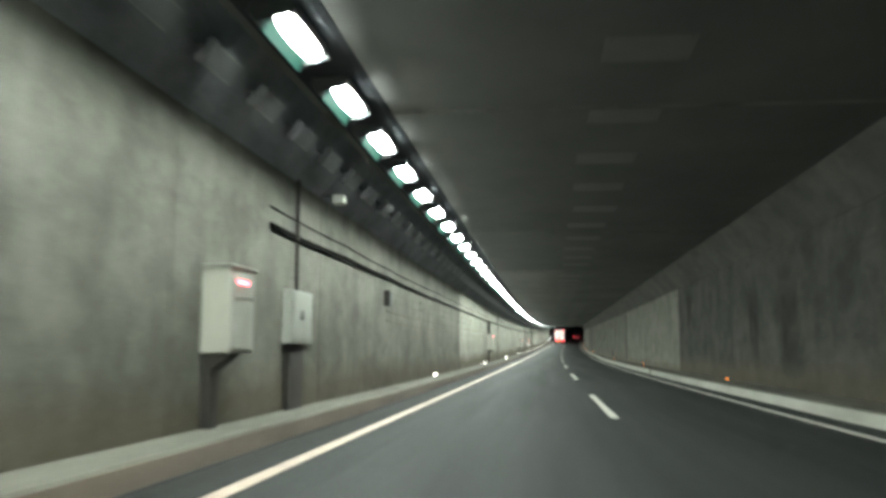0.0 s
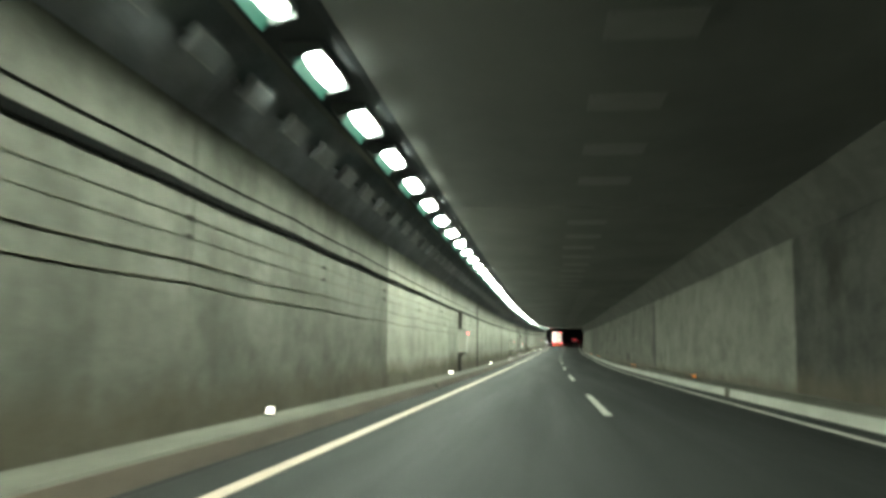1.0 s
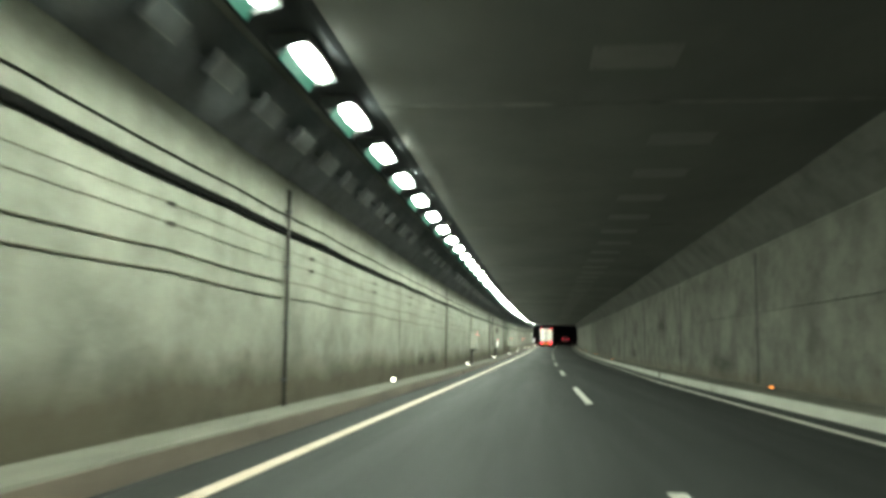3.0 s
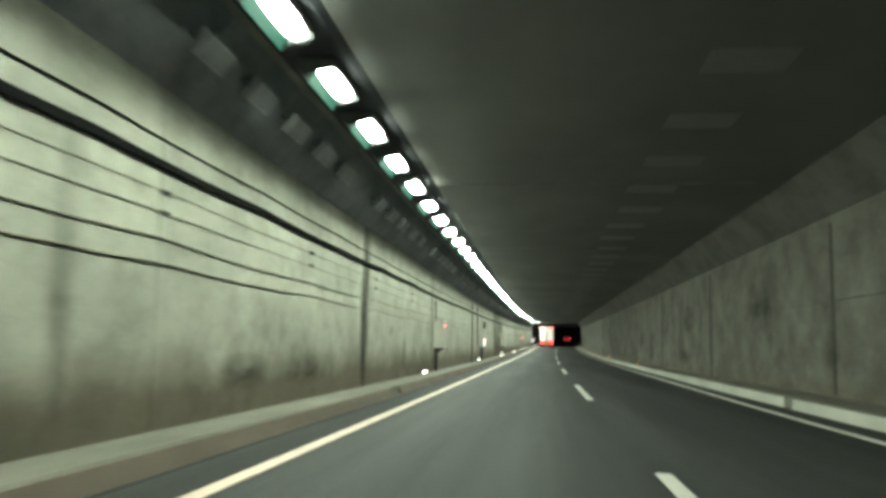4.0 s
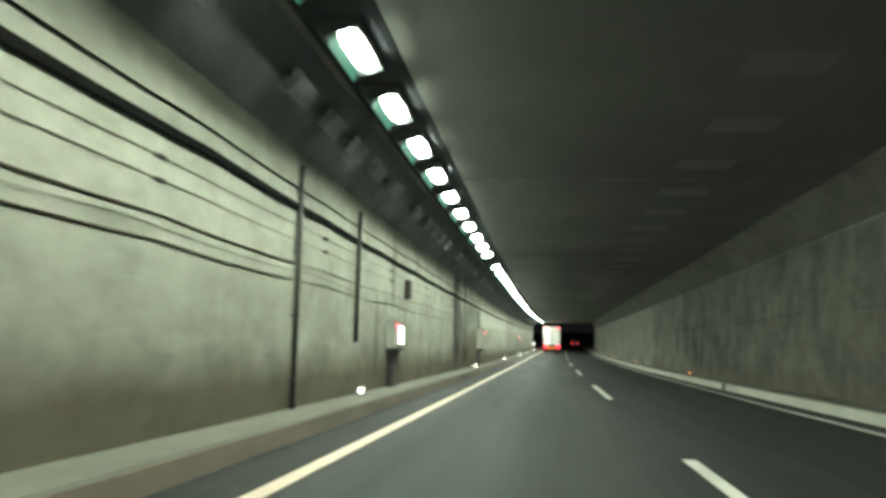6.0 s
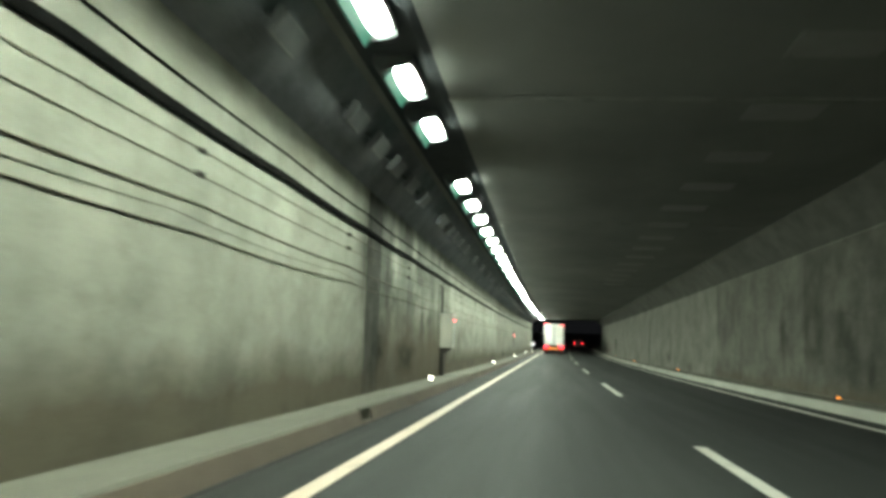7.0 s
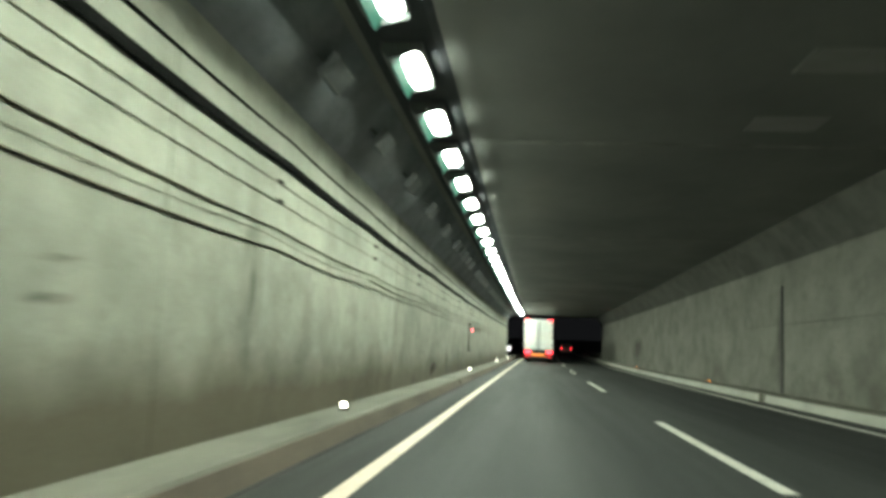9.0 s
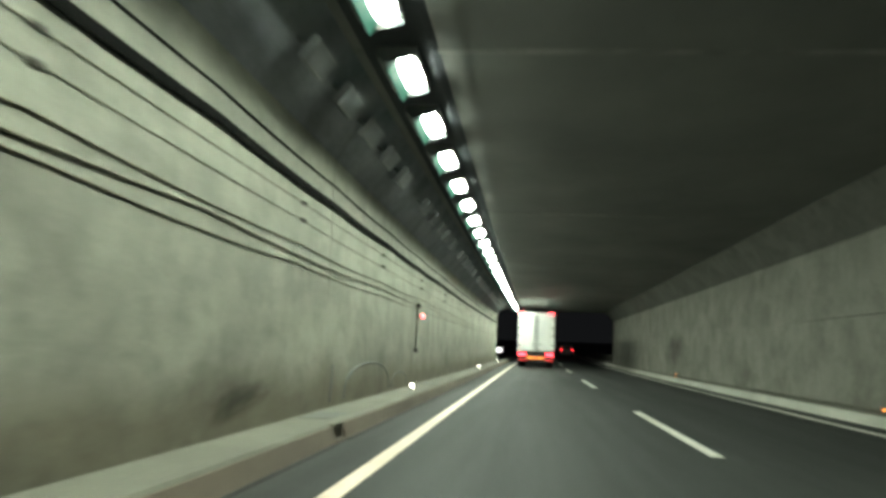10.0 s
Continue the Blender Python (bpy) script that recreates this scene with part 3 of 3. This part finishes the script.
cabinet(158.85, "pale emergency cabinet on a dark water-stained wall", z0=1.07, z1=2.07)

alarm = thing("alarm_lamp", "red alarm lamp beside a thin conduit on pale wall", "lamp", at=(LEFT, 207.3, 0))
part("conduit", tube([(0.025, 0.0, 1.10), (0.025, 0.25, 2.20)], 0.018, 8), RUSTD, alarm)
part("top_box", box(0.0, 0.09, 0.12, 0.42, 2.18, 2.27, 0.008), RUSTD, alarm)
part("foot_box", box(0.0, 0.09, -0.12, 0.12, 1.04, 1.12, 0.008), RUSTD, alarm)
part("lamp_base", box(0.0, 0.07, 0.62, 0.78, 1.90, 2.04, 0.008), CABDOOR, alarm)
part("lamp_glass", disc(0.10, 0.70, 1.97, 0.045, 0.07, "x", 14), REDLED, alarm, "glowing red lamp glass")

panel = thing("switch_box", "flat grey switch box on the concrete wall", "electrical box", at=(LEFT, 13.4, 0))
part("body", box(0.0, 0.16, -0.1, 1.1, 1.25, 2.08, 0.012), PANELG, panel)
door = part("door", box(0.16, 0.172, -0.05, 1.05, 1.30, 2.03, 0.004), PANELG, panel)
part("handle", box(0.172, 0.195, 0.40, 0.46, 1.62, 1.76, 0.004), BLACK, door, "dark handle")
part("pipe", tube([(0.04, 0.55, 2.06), (0.04, 0.55, 3.9)], 0.028, 8), RUSTD, panel, "dark pipe running up the wall")
part("stand", box(0.0, 0.10, 0.05, 0.80, TOP_L, 1.26, 0.01), RUSTD, panel, "dark cover below the box")

unit = thing("wall_speaker", "small pale loudspeaker box high on the wall", "loudspeaker", at=(LEFT, 15.4, 0))
part("arm", box(0.0, 0.30, 0.10, 0.15, 3.90, 3.94), STEELD, unit)
part("body", box(0.24, 0.46, 0.0, 0.26, 3.76, 3.93, 0.02), CABPAINT, unit)
part("front", box(0.26, 0.44, -0.012, 0.0, 3.78, 3.91, 0.003), RIM, unit, "pale front grille")


def junction(y, z0, z1, label):
    root = thing("junction_box", label, "electrical box", "dark junction boxes", at=(LEFT, y, 0))
    part("body", box(0.0, 0.14, 0.0, 0.34, z0, z1, 0.012), RUSTD, root)
    part("lid", box(0.14, 0.152, 0.02, 0.32, z0 + 0.02, z1 - 0.02, 0.004), STEELD, root)
    for j in range(4):
        part("gland", tube([(0.06, 0.34, z0 + 0.06 + j * (z1 - z0 - 0.1) / 3), (0.05, 0.62, z0 + 0.04 + j * (z1 - z0 - 0.1) / 3)], 0.014, 6), RUBBER, root)
    return root


junction(22.0, 2.26, 2.64, "dark junction box where thin cables begin")
junction(135.8, 2.34, 2.80, "dark junction box on the pale concrete wall")

sign = thing("telephone_cabinet", "emergency telephone cabinet with a brightly lit white panel", "cabinet", at=(LEFT, 133.45, 0))
part("body", box(0.0, 0.20, 0.0, 1.28, 1.08, 1.68, 0.015), CABDOOR, sign)
part("panel_frame", box(0.20, 0.212, 0.36, 1.13, 1.15, 1.64, 0.004), STEELD, sign)
part("panel", box(0.212, 0.222, 0.40, 1.09, 1.19, 1.60, 0.004), SIGNLIT, sign, "glowing white panel")
for j in range(2):
    part("red_lamp", disc(0.215, 0.22 + 0.09 * j, 1.585, 0.03, 0.05, "x", 12), REDLED, sign, "glowing red lamp")
part("roof", box(0.0, 0.25, -0.03, 1.31, 1.68, 1.71, 0.006), CABDOOR, sign)
door = part("door", box(0.20, 0.21, 0.03, 0.33, 1.12, 1.52, 0.004), CABPAINT, sign)
part("handle", box(0.21, 0.23, 0.25, 0.29, 1.28, 1.40, 0.004), CHROME, door)
part("base_plate", box(0.0, 0.23, -0.01, 1.29, 1.05, 1.08, 0.006), RUSTD, sign)
part("stand", box(0.0, 0.14, 0.12, 0.95, TOP_L, 1.05, 0.01), RUSTD, sign, "dark stand down to the kerb")


# ---- stains, a painted truck shadow and scrawls on the walls ----
STAINSHADOW = mat("stain_and_shadow", (0.045, 0.042, 0.034), 0.95)
n = Nodes(STAINSHADOW)
n.b.inputs["Specular IOR Level"].default_value = 0.05
spot = n.t.nodes.new("ShaderNodeAttribute")
spot.attribute_name = "spot"
far = n.t.nodes.new("ShaderNodeVectorMath")
far.operation = "LENGTH"
n.put(spot.outputs["Vector"], far.inputs[0])
cloud = n.t.nodes.new("ShaderNodeTexNoise")
cloud.noise_dimensions = "4D"
cloud.inputs["Scale"].default_value, cloud.inputs["Detail"].default_value = 1.6, 5.0
n.put(spot.outputs["Vector"], cloud.inputs["Vector"])
n.put(n.math("MULTIPLY", n.t.nodes.new("ShaderNodeObjectInfo").outputs["Random"], 20.0), cloud.inputs["W"])
edge = n.math("SUBTRACT", 1.0, far.outputs["Value"], True)
n.put(n.math("MULTIPLY", n.math("MULTIPLY", n.ramp(edge, [(0.0, 0.0), (0.75, 1.0)]), n.ramp(cloud.outputs["Fac"], [(0.3, 0.15), (0.62, 1.0)])), 0.5), n.b.inputs["Alpha"])


def stain_or_shadow(y, z, length, high, far_side=False, lean=0.0):
    """A thin film on the concrete for soot, damp and one painted truck shadow; fades out towards its rim."""
    lift = 0.003 + 0.0004 * (int(y * 10) % 8)
    x = RIGHT - lift if far_side else LEFT + lift
    y += 0.45 if far_side else 0.0
    c, d = math.cos(radians(lean)), math.sin(radians(lean))
    unit = [(-1, -1), (1, -1), (1, 1), (-1, 1)]
    bm = bmesh.new()
    vs = []
    for a, b in unit:
        u, w = a * length / 2, b * high / 2
        vs.append(bm.verts.new((x, y + u * c - w * d, z + u * d + w * c)))
    bm.faces.new(vs)
    film = part("stain", bm, STAINSHADOW, wall_right if far_side else wall_left, "dark film of stains and a painted truck shadow")
    film.data.attributes.new("spot", "FLOAT_VECTOR", "POINT").data.foreach_set("vector", [v for a, b in unit for v in (0.0, float(a), float(b))])
    return film


for y, z, ln, hi, lean in ((194.0, 0.55, 2.2, 0.35, 8), (165.3, 1.64, 0.6, 0.9, 0), (166.3, 1.68, 0.8, 1.0, 0), (167.3, 1.7, 0.9, 0.8, 0), (108.1, 2.0, 0.55, 5.2, 0), (108.15, 2.2, 0.4, 4.6, 0), (118.2, 1.35, 0.8, 1.6, 0),
                           (113.6, 1.03, 0.8, 0.7, 0), (101.4, 1.0, 0.9, 1.2, 0), (99.0, 1.57, 0.9, 0.5, 0), (100.8, 1.1, 1.1, 1.0, 0), (54.2, 2.25, 1.0, 0.4, 0),
                           (193.4, 0.6, 1.5, 0.5, 15), (87.0, 0.77, 2.4, 0.6, 0), (90.3, 0.73, 3.2, 0.6, 0), (155.1, 1.75, 1.0, 0.7, 0),
                           (156.2, 1.8, 1.2, 0.6, 0), (149.0, 1.0, 2.6, 1.5, 0), (147.7, 2.6, 1.3, 3.2, 0), (149.8, 2.2, 1.4, 2.6, 0), (161.6, 1.4, 0.9, 2.4, 0), (162.9, 1.3, 0.7, 1.9, 0), (164.2, 1.25, 0.6, 1.4, 0), (169.4, 1.5, 0.5, 1.5, 0), (171.8, 1.7, 0.5, 1.2, 0), (136.0, 1.9, 0.4, 1.6, 0), (134.2, 2.9, 0.8, 2.2, 0), (172.7, 1.59, 0.7, 0.07, 4), (172.6, 1.34, 0.8, 0.1, 3), (176.4, 1.7, 0.9, 2.2, 0), (152.6, 0.9, 4.0, 1.1, 0), (82.2, 1.6, 0.5, 3.2, 0), (95.25, 2.1, 0.8, 4.6, 0), (95.5, 2.4, 1.3, 5.0, 0), (95.2, 1.5, 1.0, 3.4, 0), (132.2, 1.4, 0.7, 2.4, 0)):
    stain_or_shadow(y, z, ln, hi, False, lean)
# The film at 229 m paints the truck's cast shadow on the far wall.
for y, z, ln, hi in ((64.8, 0.88, 0.9, 0.9), (63.3, 1.0, 0.5, 0.9), (127.6, 1.6, 3.0, 1.6), (155.2, 1.9, 2.2, 2.6), (158.0, 1.7, 1.0, 2.6), (93.2, 1.0, 2.0, 0.9),
                     (36.8, 2.8, 2.4, 2.4), (22.0, 2.0, 2.6, 3.2), (25.5, 2.0, 1.6, 3.0), (151.0, 0.9, 0.6, 1.0), (148.5, 0.8, 0.5, 0.9), (112.0, 0.9, 4.0, 0.8), (85.0, 0.8, 5.0, 0.8),
                     (106.1, 1.9, 0.5, 3.8), (118.7, 1.9, 0.4, 3.6), (147.0, 1.5, 2.4, 2.2), (152.5, 1.5, 2.0, 2.2), (111.0, 2.2, 3.0, 1.6), (99.0, 2.3, 5.0, 1.4), (193.1, 1.6, 0.9, 3.8), (68.1, 1.8, 1.5, 4.2), (229.0, 1.5, 9.0, 1.9), (183.0, 0.9, 3.0, 0.9)):
    stain_or_shadow(y, z, ln, hi, True)

scrawl = thing("wall_scrawl", "faint grey painted scrawl low on the wall", "graffiti", at=(LEFT + 0.004, 197.85, 0.30))
for y0, w, h in ((0.0, 0.0, 0.56), (1.0, 4.5, 0.55), (5.9, 2.2, 0.3)):
    if w:
        pts = [(0.0, y0 + w * (0.5 - 0.5 * math.cos(math.pi * i / 16)), h * math.sin(math.pi * i / 16) ** 0.7) for i in range(17)]
    else:
        pts = [(0.0, y0 + 0.02 * i, h * i / 6) for i in range(7)]
    part("stroke", tube(pts, 0.016, 5), STEELD, scrawl)

# ---- vertical pipes on the wall ----
def wall_pipe(y, z0, z1, r, label):
    root = thing("wall_pipe", label, "pipe", "pipes up the wall", at=(LEFT, y, 0))
    part("pipe", tube([(r + 0.02, 0, z0), (r + 0.02, 0, z1)], r, 10), RUSTD, root)
    for z in np.arange(z0 + 0.4, z1, 0.9):
        part("clamp", box(0.0, 2 * r + 0.03, -0.05, 0.05, z, z + 0.03), STEELD, root)
    return root


wall_pipe(70.15, TOP_L, 3.7, 0.03, "slim dark pipe up the concrete wall")
wall_pipe(125.95, TOP_L, 3.7, 0.04, "tall dark pipe crossing the cables")
wall_pipe(130.0, 1.2, 3.65, 0.04, "dark pipe ending half way down the wall")


# ---- reflectors on the kerbs ----
def delineator(x, y, z, glow, label, group, tall=0.13):
    root = thing("delineator", label, "reflector", group, at=(x, y, z))
    part("foot", box(-0.07, 0.07, -0.03, 0.05, 0.0, 0.02, 0.004), BLACK, root)
    part("body", box(-0.06, 0.06, -0.02, 0.04, 0.02, tall, 0.012), BLACK, root)
    part("lens", box(-0.042, 0.042, -0.03, -0.018, 0.3 * tall, 0.88 * tall, 0.004), glow, root, "glowing reflector lens")
    return root


for y in (31.2, 55.4, 80.3, 105.0, 130.2, 155.0, 180.0, 205.0, 229.8, 251.0):
    delineator(-1.30 if y < 140 else -1.17, y, TOP_L, WHITELED, "small white glowing kerb reflector", "kerb reflectors by the pale wall")
for k in (0, 1, 2, 3, 5, 6, 7, 8, 9):
    delineator(RIGHT - 0.24, 3.9 + 24.83 * k, TOP_R, ORANGELED, "small orange glowing kerb reflector", "kerb reflectors by the far wall", 0.075)


# ---- beyond the portal ----
tagged(part("portal_head", box(LEFT - 0.5, RIGHT + 0.6, EXIT_R, EXIT_R + 0.5, CEIL - 0.1, CEIL + 1.2), UPPER), "dark concrete beam over the tunnel mouth", "wall", kind="structure")
tagged(part("barrier_right", profile([(8.3, 0.0), (8.36, 0.9), (8.55, 0.9), (8.6, 0.0)], EXIT_R + 0.5, 700), UPPER), "low concrete barrier beyond the tunnel mouth", "barrier", kind="structure")
tagged(part("barrier_left", profile([(-4.6, 0.0), (-4.55, 0.9), (-4.35, 0.9), (-4.3, 0.0)], EXIT_L + 0.5, 700), UPPER), "low concrete barrier beyond the tunnel mouth", "barrier", kind="structure")
post = thing("road_sign", "small white lit sign on a post outside", "sign", at=(-1.9, 268.0, 0))
part("pole", tube([(0, 0, 0), (0, 0, 1.2)], 0.04, 8), RIM, post)
part("board", box(-0.32, 0.32, -0.03, 0.0, 0.82, 1.15, 0.006), SIGNLIT, post, "glowing white board")


# ---- vehicles ----
def lorry(x, y):
    """Box lorry seen from behind: rear doors with lock rods, hinges, lamps, bumper, chassis, wheels and cab."""
    root = thing("box_truck", "white box truck with red tail lights in the near lane", "truck", at=(x, y, 0))
    part("cargo_box", box(-1.235, 1.235, 0.03, 9.2, 1.02, 3.70, 0.03), TRUCKW, root)
    part("rear_frame", box(-1.25, 1.25, 0.0, 0.06, 3.60, 3.74, 0.015), TRUCKW, root)
    part("rear_frame", box(-1.25, 1.25, 0.0, 0.06, 0.98, 1.10, 0.015), BLACK, root)
    for s in (-1, 1):
        part("corner_post", box(min(s * 1.17, s * 1.25), max(s * 1.17, s * 1.25), -0.005, 0.06, 1.10, 3.60, 0.01), TRUCKW, root)
        door = part("rear_door", box(min(s * 0.03, s * 1.16), max(s * 0.03, s * 1.16), -0.02, 0.03, 1.12, 3.59, 0.012), TRUCKW, root)
        part("lock_rod", tube([(s * 0.13, -0.05, 1.10), (s * 0.13, -0.05, 3.60)], 0.022, 8), RODDARK, door)
        part("lock_handle", box(min(s * 0.10, s * 0.42), max(s * 0.10, s * 0.42), -0.075, -0.05, 1.55, 1.59, 0.005), RODDARK, door)
        part("rod_keeper", box(s * 0.13 - 0.05, s * 0.13 + 0.05, -0.06, -0.02, 1.12, 1.20, 0.006), CHROME, door)
        for z in (1.45, 2.10, 2.65, 3.30):
            part("hinge", box(s * 1.13 - 0.10, s * 1.13 + 0.10, -0.04, -0.02, z, z + 0.08, 0.006), TRUCKSEAL, door)
        part("marker_lamp", box(s * 1.02 - 0.16, s * 1.02 + 0.16, -0.03, 0.0, 3.63, 3.72, 0.01), TAILRED, root, "red top marker lamp")
        part("tail_light", box(s * 0.93 - 0.26, s * 0.93 + 0.26, -0.07, -0.02, 0.80, 0.95, 0.012), TAILRED, root, "glowing red tail light")
        part("mudguard", box(s * 0.95 - 0.28, s * 0.95 + 0.28, 0.55, 0.58, 0.35, 1.0), BLACK, root)
        for yy in (1.5, 2.75, 7.6):
            wheel = part("wheel", disc(s * 1.0, yy, 0.47, 0.47, 0.42, "x", 24), TYRE, root)
            part("rim", disc(s * 1.215, yy, 0.47, 0.26, 0.03, "x", 16), WHEELM, wheel)
        part("chassis_rail", box(s * 0.42 - 0.05, s * 0.42 + 0.05, 0.1, 10.2, 0.72, 0.98), BLACK, root)
        part("side_guard", box(s * 1.18 - 0.02, s * 1.18 + 0.02, 3.6, 6.8, 0.45, 0.75, 0.01), CHROME, root)
    part("door_seal", box(-0.028, 0.028, -0.012, 0.03, 1.12, 3.59), TRUCKSEAL, root, "dark rubber door seal")
    part("bumper", box(-1.2, 1.2, -0.04, 0.08, 0.40, 0.76, 0.02), BLACK, root)
    part("light_board", box(-1.22, 1.22, -0.02, 0.06, 0.77, 0.98, 0.01), BLACK, root)
    part("marker_board", box(-0.60, 0.60, -0.06, -0.04, 0.56, 0.74, 0.004), PLATERED, root, "red-bordered marker board with added glow")
    for j in range(7):
        part("marker_stripe", box(-0.55 + 0.16 * j, -0.43 + 0.16 * j, -0.066, -0.06, 0.59, 0.71), PLATE, root, "orange reflective stripe with added glow")
    part("reflector_bar", box(-1.15, -0.65, -0.06, -0.04, 0.46, 0.54, 0.004), TAILDIM, root)
    part("reflector_bar", box(0.65, 1.15, -0.06, -0.04, 0.46, 0.54, 0.004), TAILDIM, root)
    part("axle", tube([(-0.9, 1.5, 0.47), (0.9, 1.5, 0.47)], 0.09, 10), BLACK, root)
    part("axle", tube([(-0.9, 2.75, 0.47), (0.9, 2.75, 0.47)], 0.09, 10), BLACK, root)
    cab = part("cab", profile([(-1.2, 0.55), (1.2, 0.55), (1.2, 2.3), (1.05, 2.85), (-1.05, 2.85), (-1.2, 2.3)], 9.5, 11.3), TRUCKW, root)
    part("windscreen", box(-1.05, 1.05, 11.3, 11.32, 1.5, 2.5, 0.005), GLASSD, cab)
    return root


def car(x, y):
    """White family car seen from behind."""
    root = thing("car", "white car with lit red tail lights in the far lane", "car", at=(x, y, 0))
    bm = bmesh.new()
    outline = [(0.05, 0.32), (0.0, 0.62), (0.06, 1.02), (0.30, 1.50), (0.75, 1.62), (2.4, 1.60), (3.2, 1.08), (4.3, 0.92), (4.45, 0.55), (4.4, 0.32)]
    rings = []
    for xx, inset in ((-0.88, 0.05), (-0.80, 0.0), (0.80, 0.0), (0.88, 0.05)):
        ring = []
        for yy, zz in outline:
            pinch = 0.86 if zz > 1.1 else 1.0
            ring.append(bm.verts.new((xx * pinch, yy, zz - inset * (0.5 if zz > 0.5 else 0))))
        rings.append(ring)
    k = len(outline)
    for p, q in zip(rings, rings[1:]):
        for i in range(k):
            bm.faces.new((p[i], p[(i + 1) % k], q[(i + 1) % k], q[i]))
    bm.faces.new(list(reversed(rings[0])))
    bm.faces.new(rings[-1])
    bmesh.ops.recalc_face_normals(bm, faces=bm.faces)
    body = part("body", bm, CARW, root)
    part("rear_window", profile([(-0.62, 1.10), (0.62, 1.10), (0.55, 1.44), (-0.55, 1.44)], 0.09, 0.26), GLASSD, body, "dark rear window")
    part("bumper", box(-0.86, 0.86, -0.05, 0.06, 0.36, 0.56, 0.03), CARW, root)
    part("plate", box(-0.17, 0.17, -0.015, 0.03, 0.74, 0.90, 0.005), RIM, root)
    for s in (-1, 1):
        part("tail_light", box(s * 0.72 - 0.11, s * 0.72 + 0.11, -0.01, 0.12, 0.86, 1.02, 0.015), CARRED, root, "glowing red tail light")
        for yy in (0.85, 3.55):
            wheel = part("wheel", disc(s * 0.78, yy, 0.32, 0.32, 0.2, "x", 20), TYRE, root)
            part("rim", disc(s * 0.885, yy, 0.32, 0.19, 0.02, "x", 14), WHEELM, wheel)
        part("mirror", box(s * 0.95 - 0.08, s * 0.95 + 0.08, 2.55, 2.65, 0.98, 1.12, 0.02), CARW, root)
    return root


lorry(1.66, 246.0)
car(5.35, 306.0)

# ---- lay everything along the bend ----
bpy.context.view_layer.update()
for me in bpy.data.meshes:
    # straight coordinates, from which the materials take grain, stains and height
    co = np.empty(len(me.vertices) * 3, dtype=np.float32)
    me.vertices.foreach_get("co", co)
    me.attributes.new("plan", "FLOAT_VECTOR", "POINT").data.foreach_set("vector", co)
bent = set()
for ob in list(scene.objects):
    if ob.parent or ob is cam:
        continue
    if ob.type == "EMPTY" and ob.matrix_basis.translation.length > 0.001:
        p = ob.matrix_basis.translation.copy()
        ob.matrix_basis = along(p.y) @ Matrix.Translation((p.x, 0, p.z))
    else:
        for o in (ob, *ob.children_recursive):
            if o.type == "MESH" and o.data.name not in bent:
                bent.add(o.data.name)
                for v in o.data.vertices:
                    v.co = along(v.co.y) @ Vector((v.co.x, 0, v.co.z))
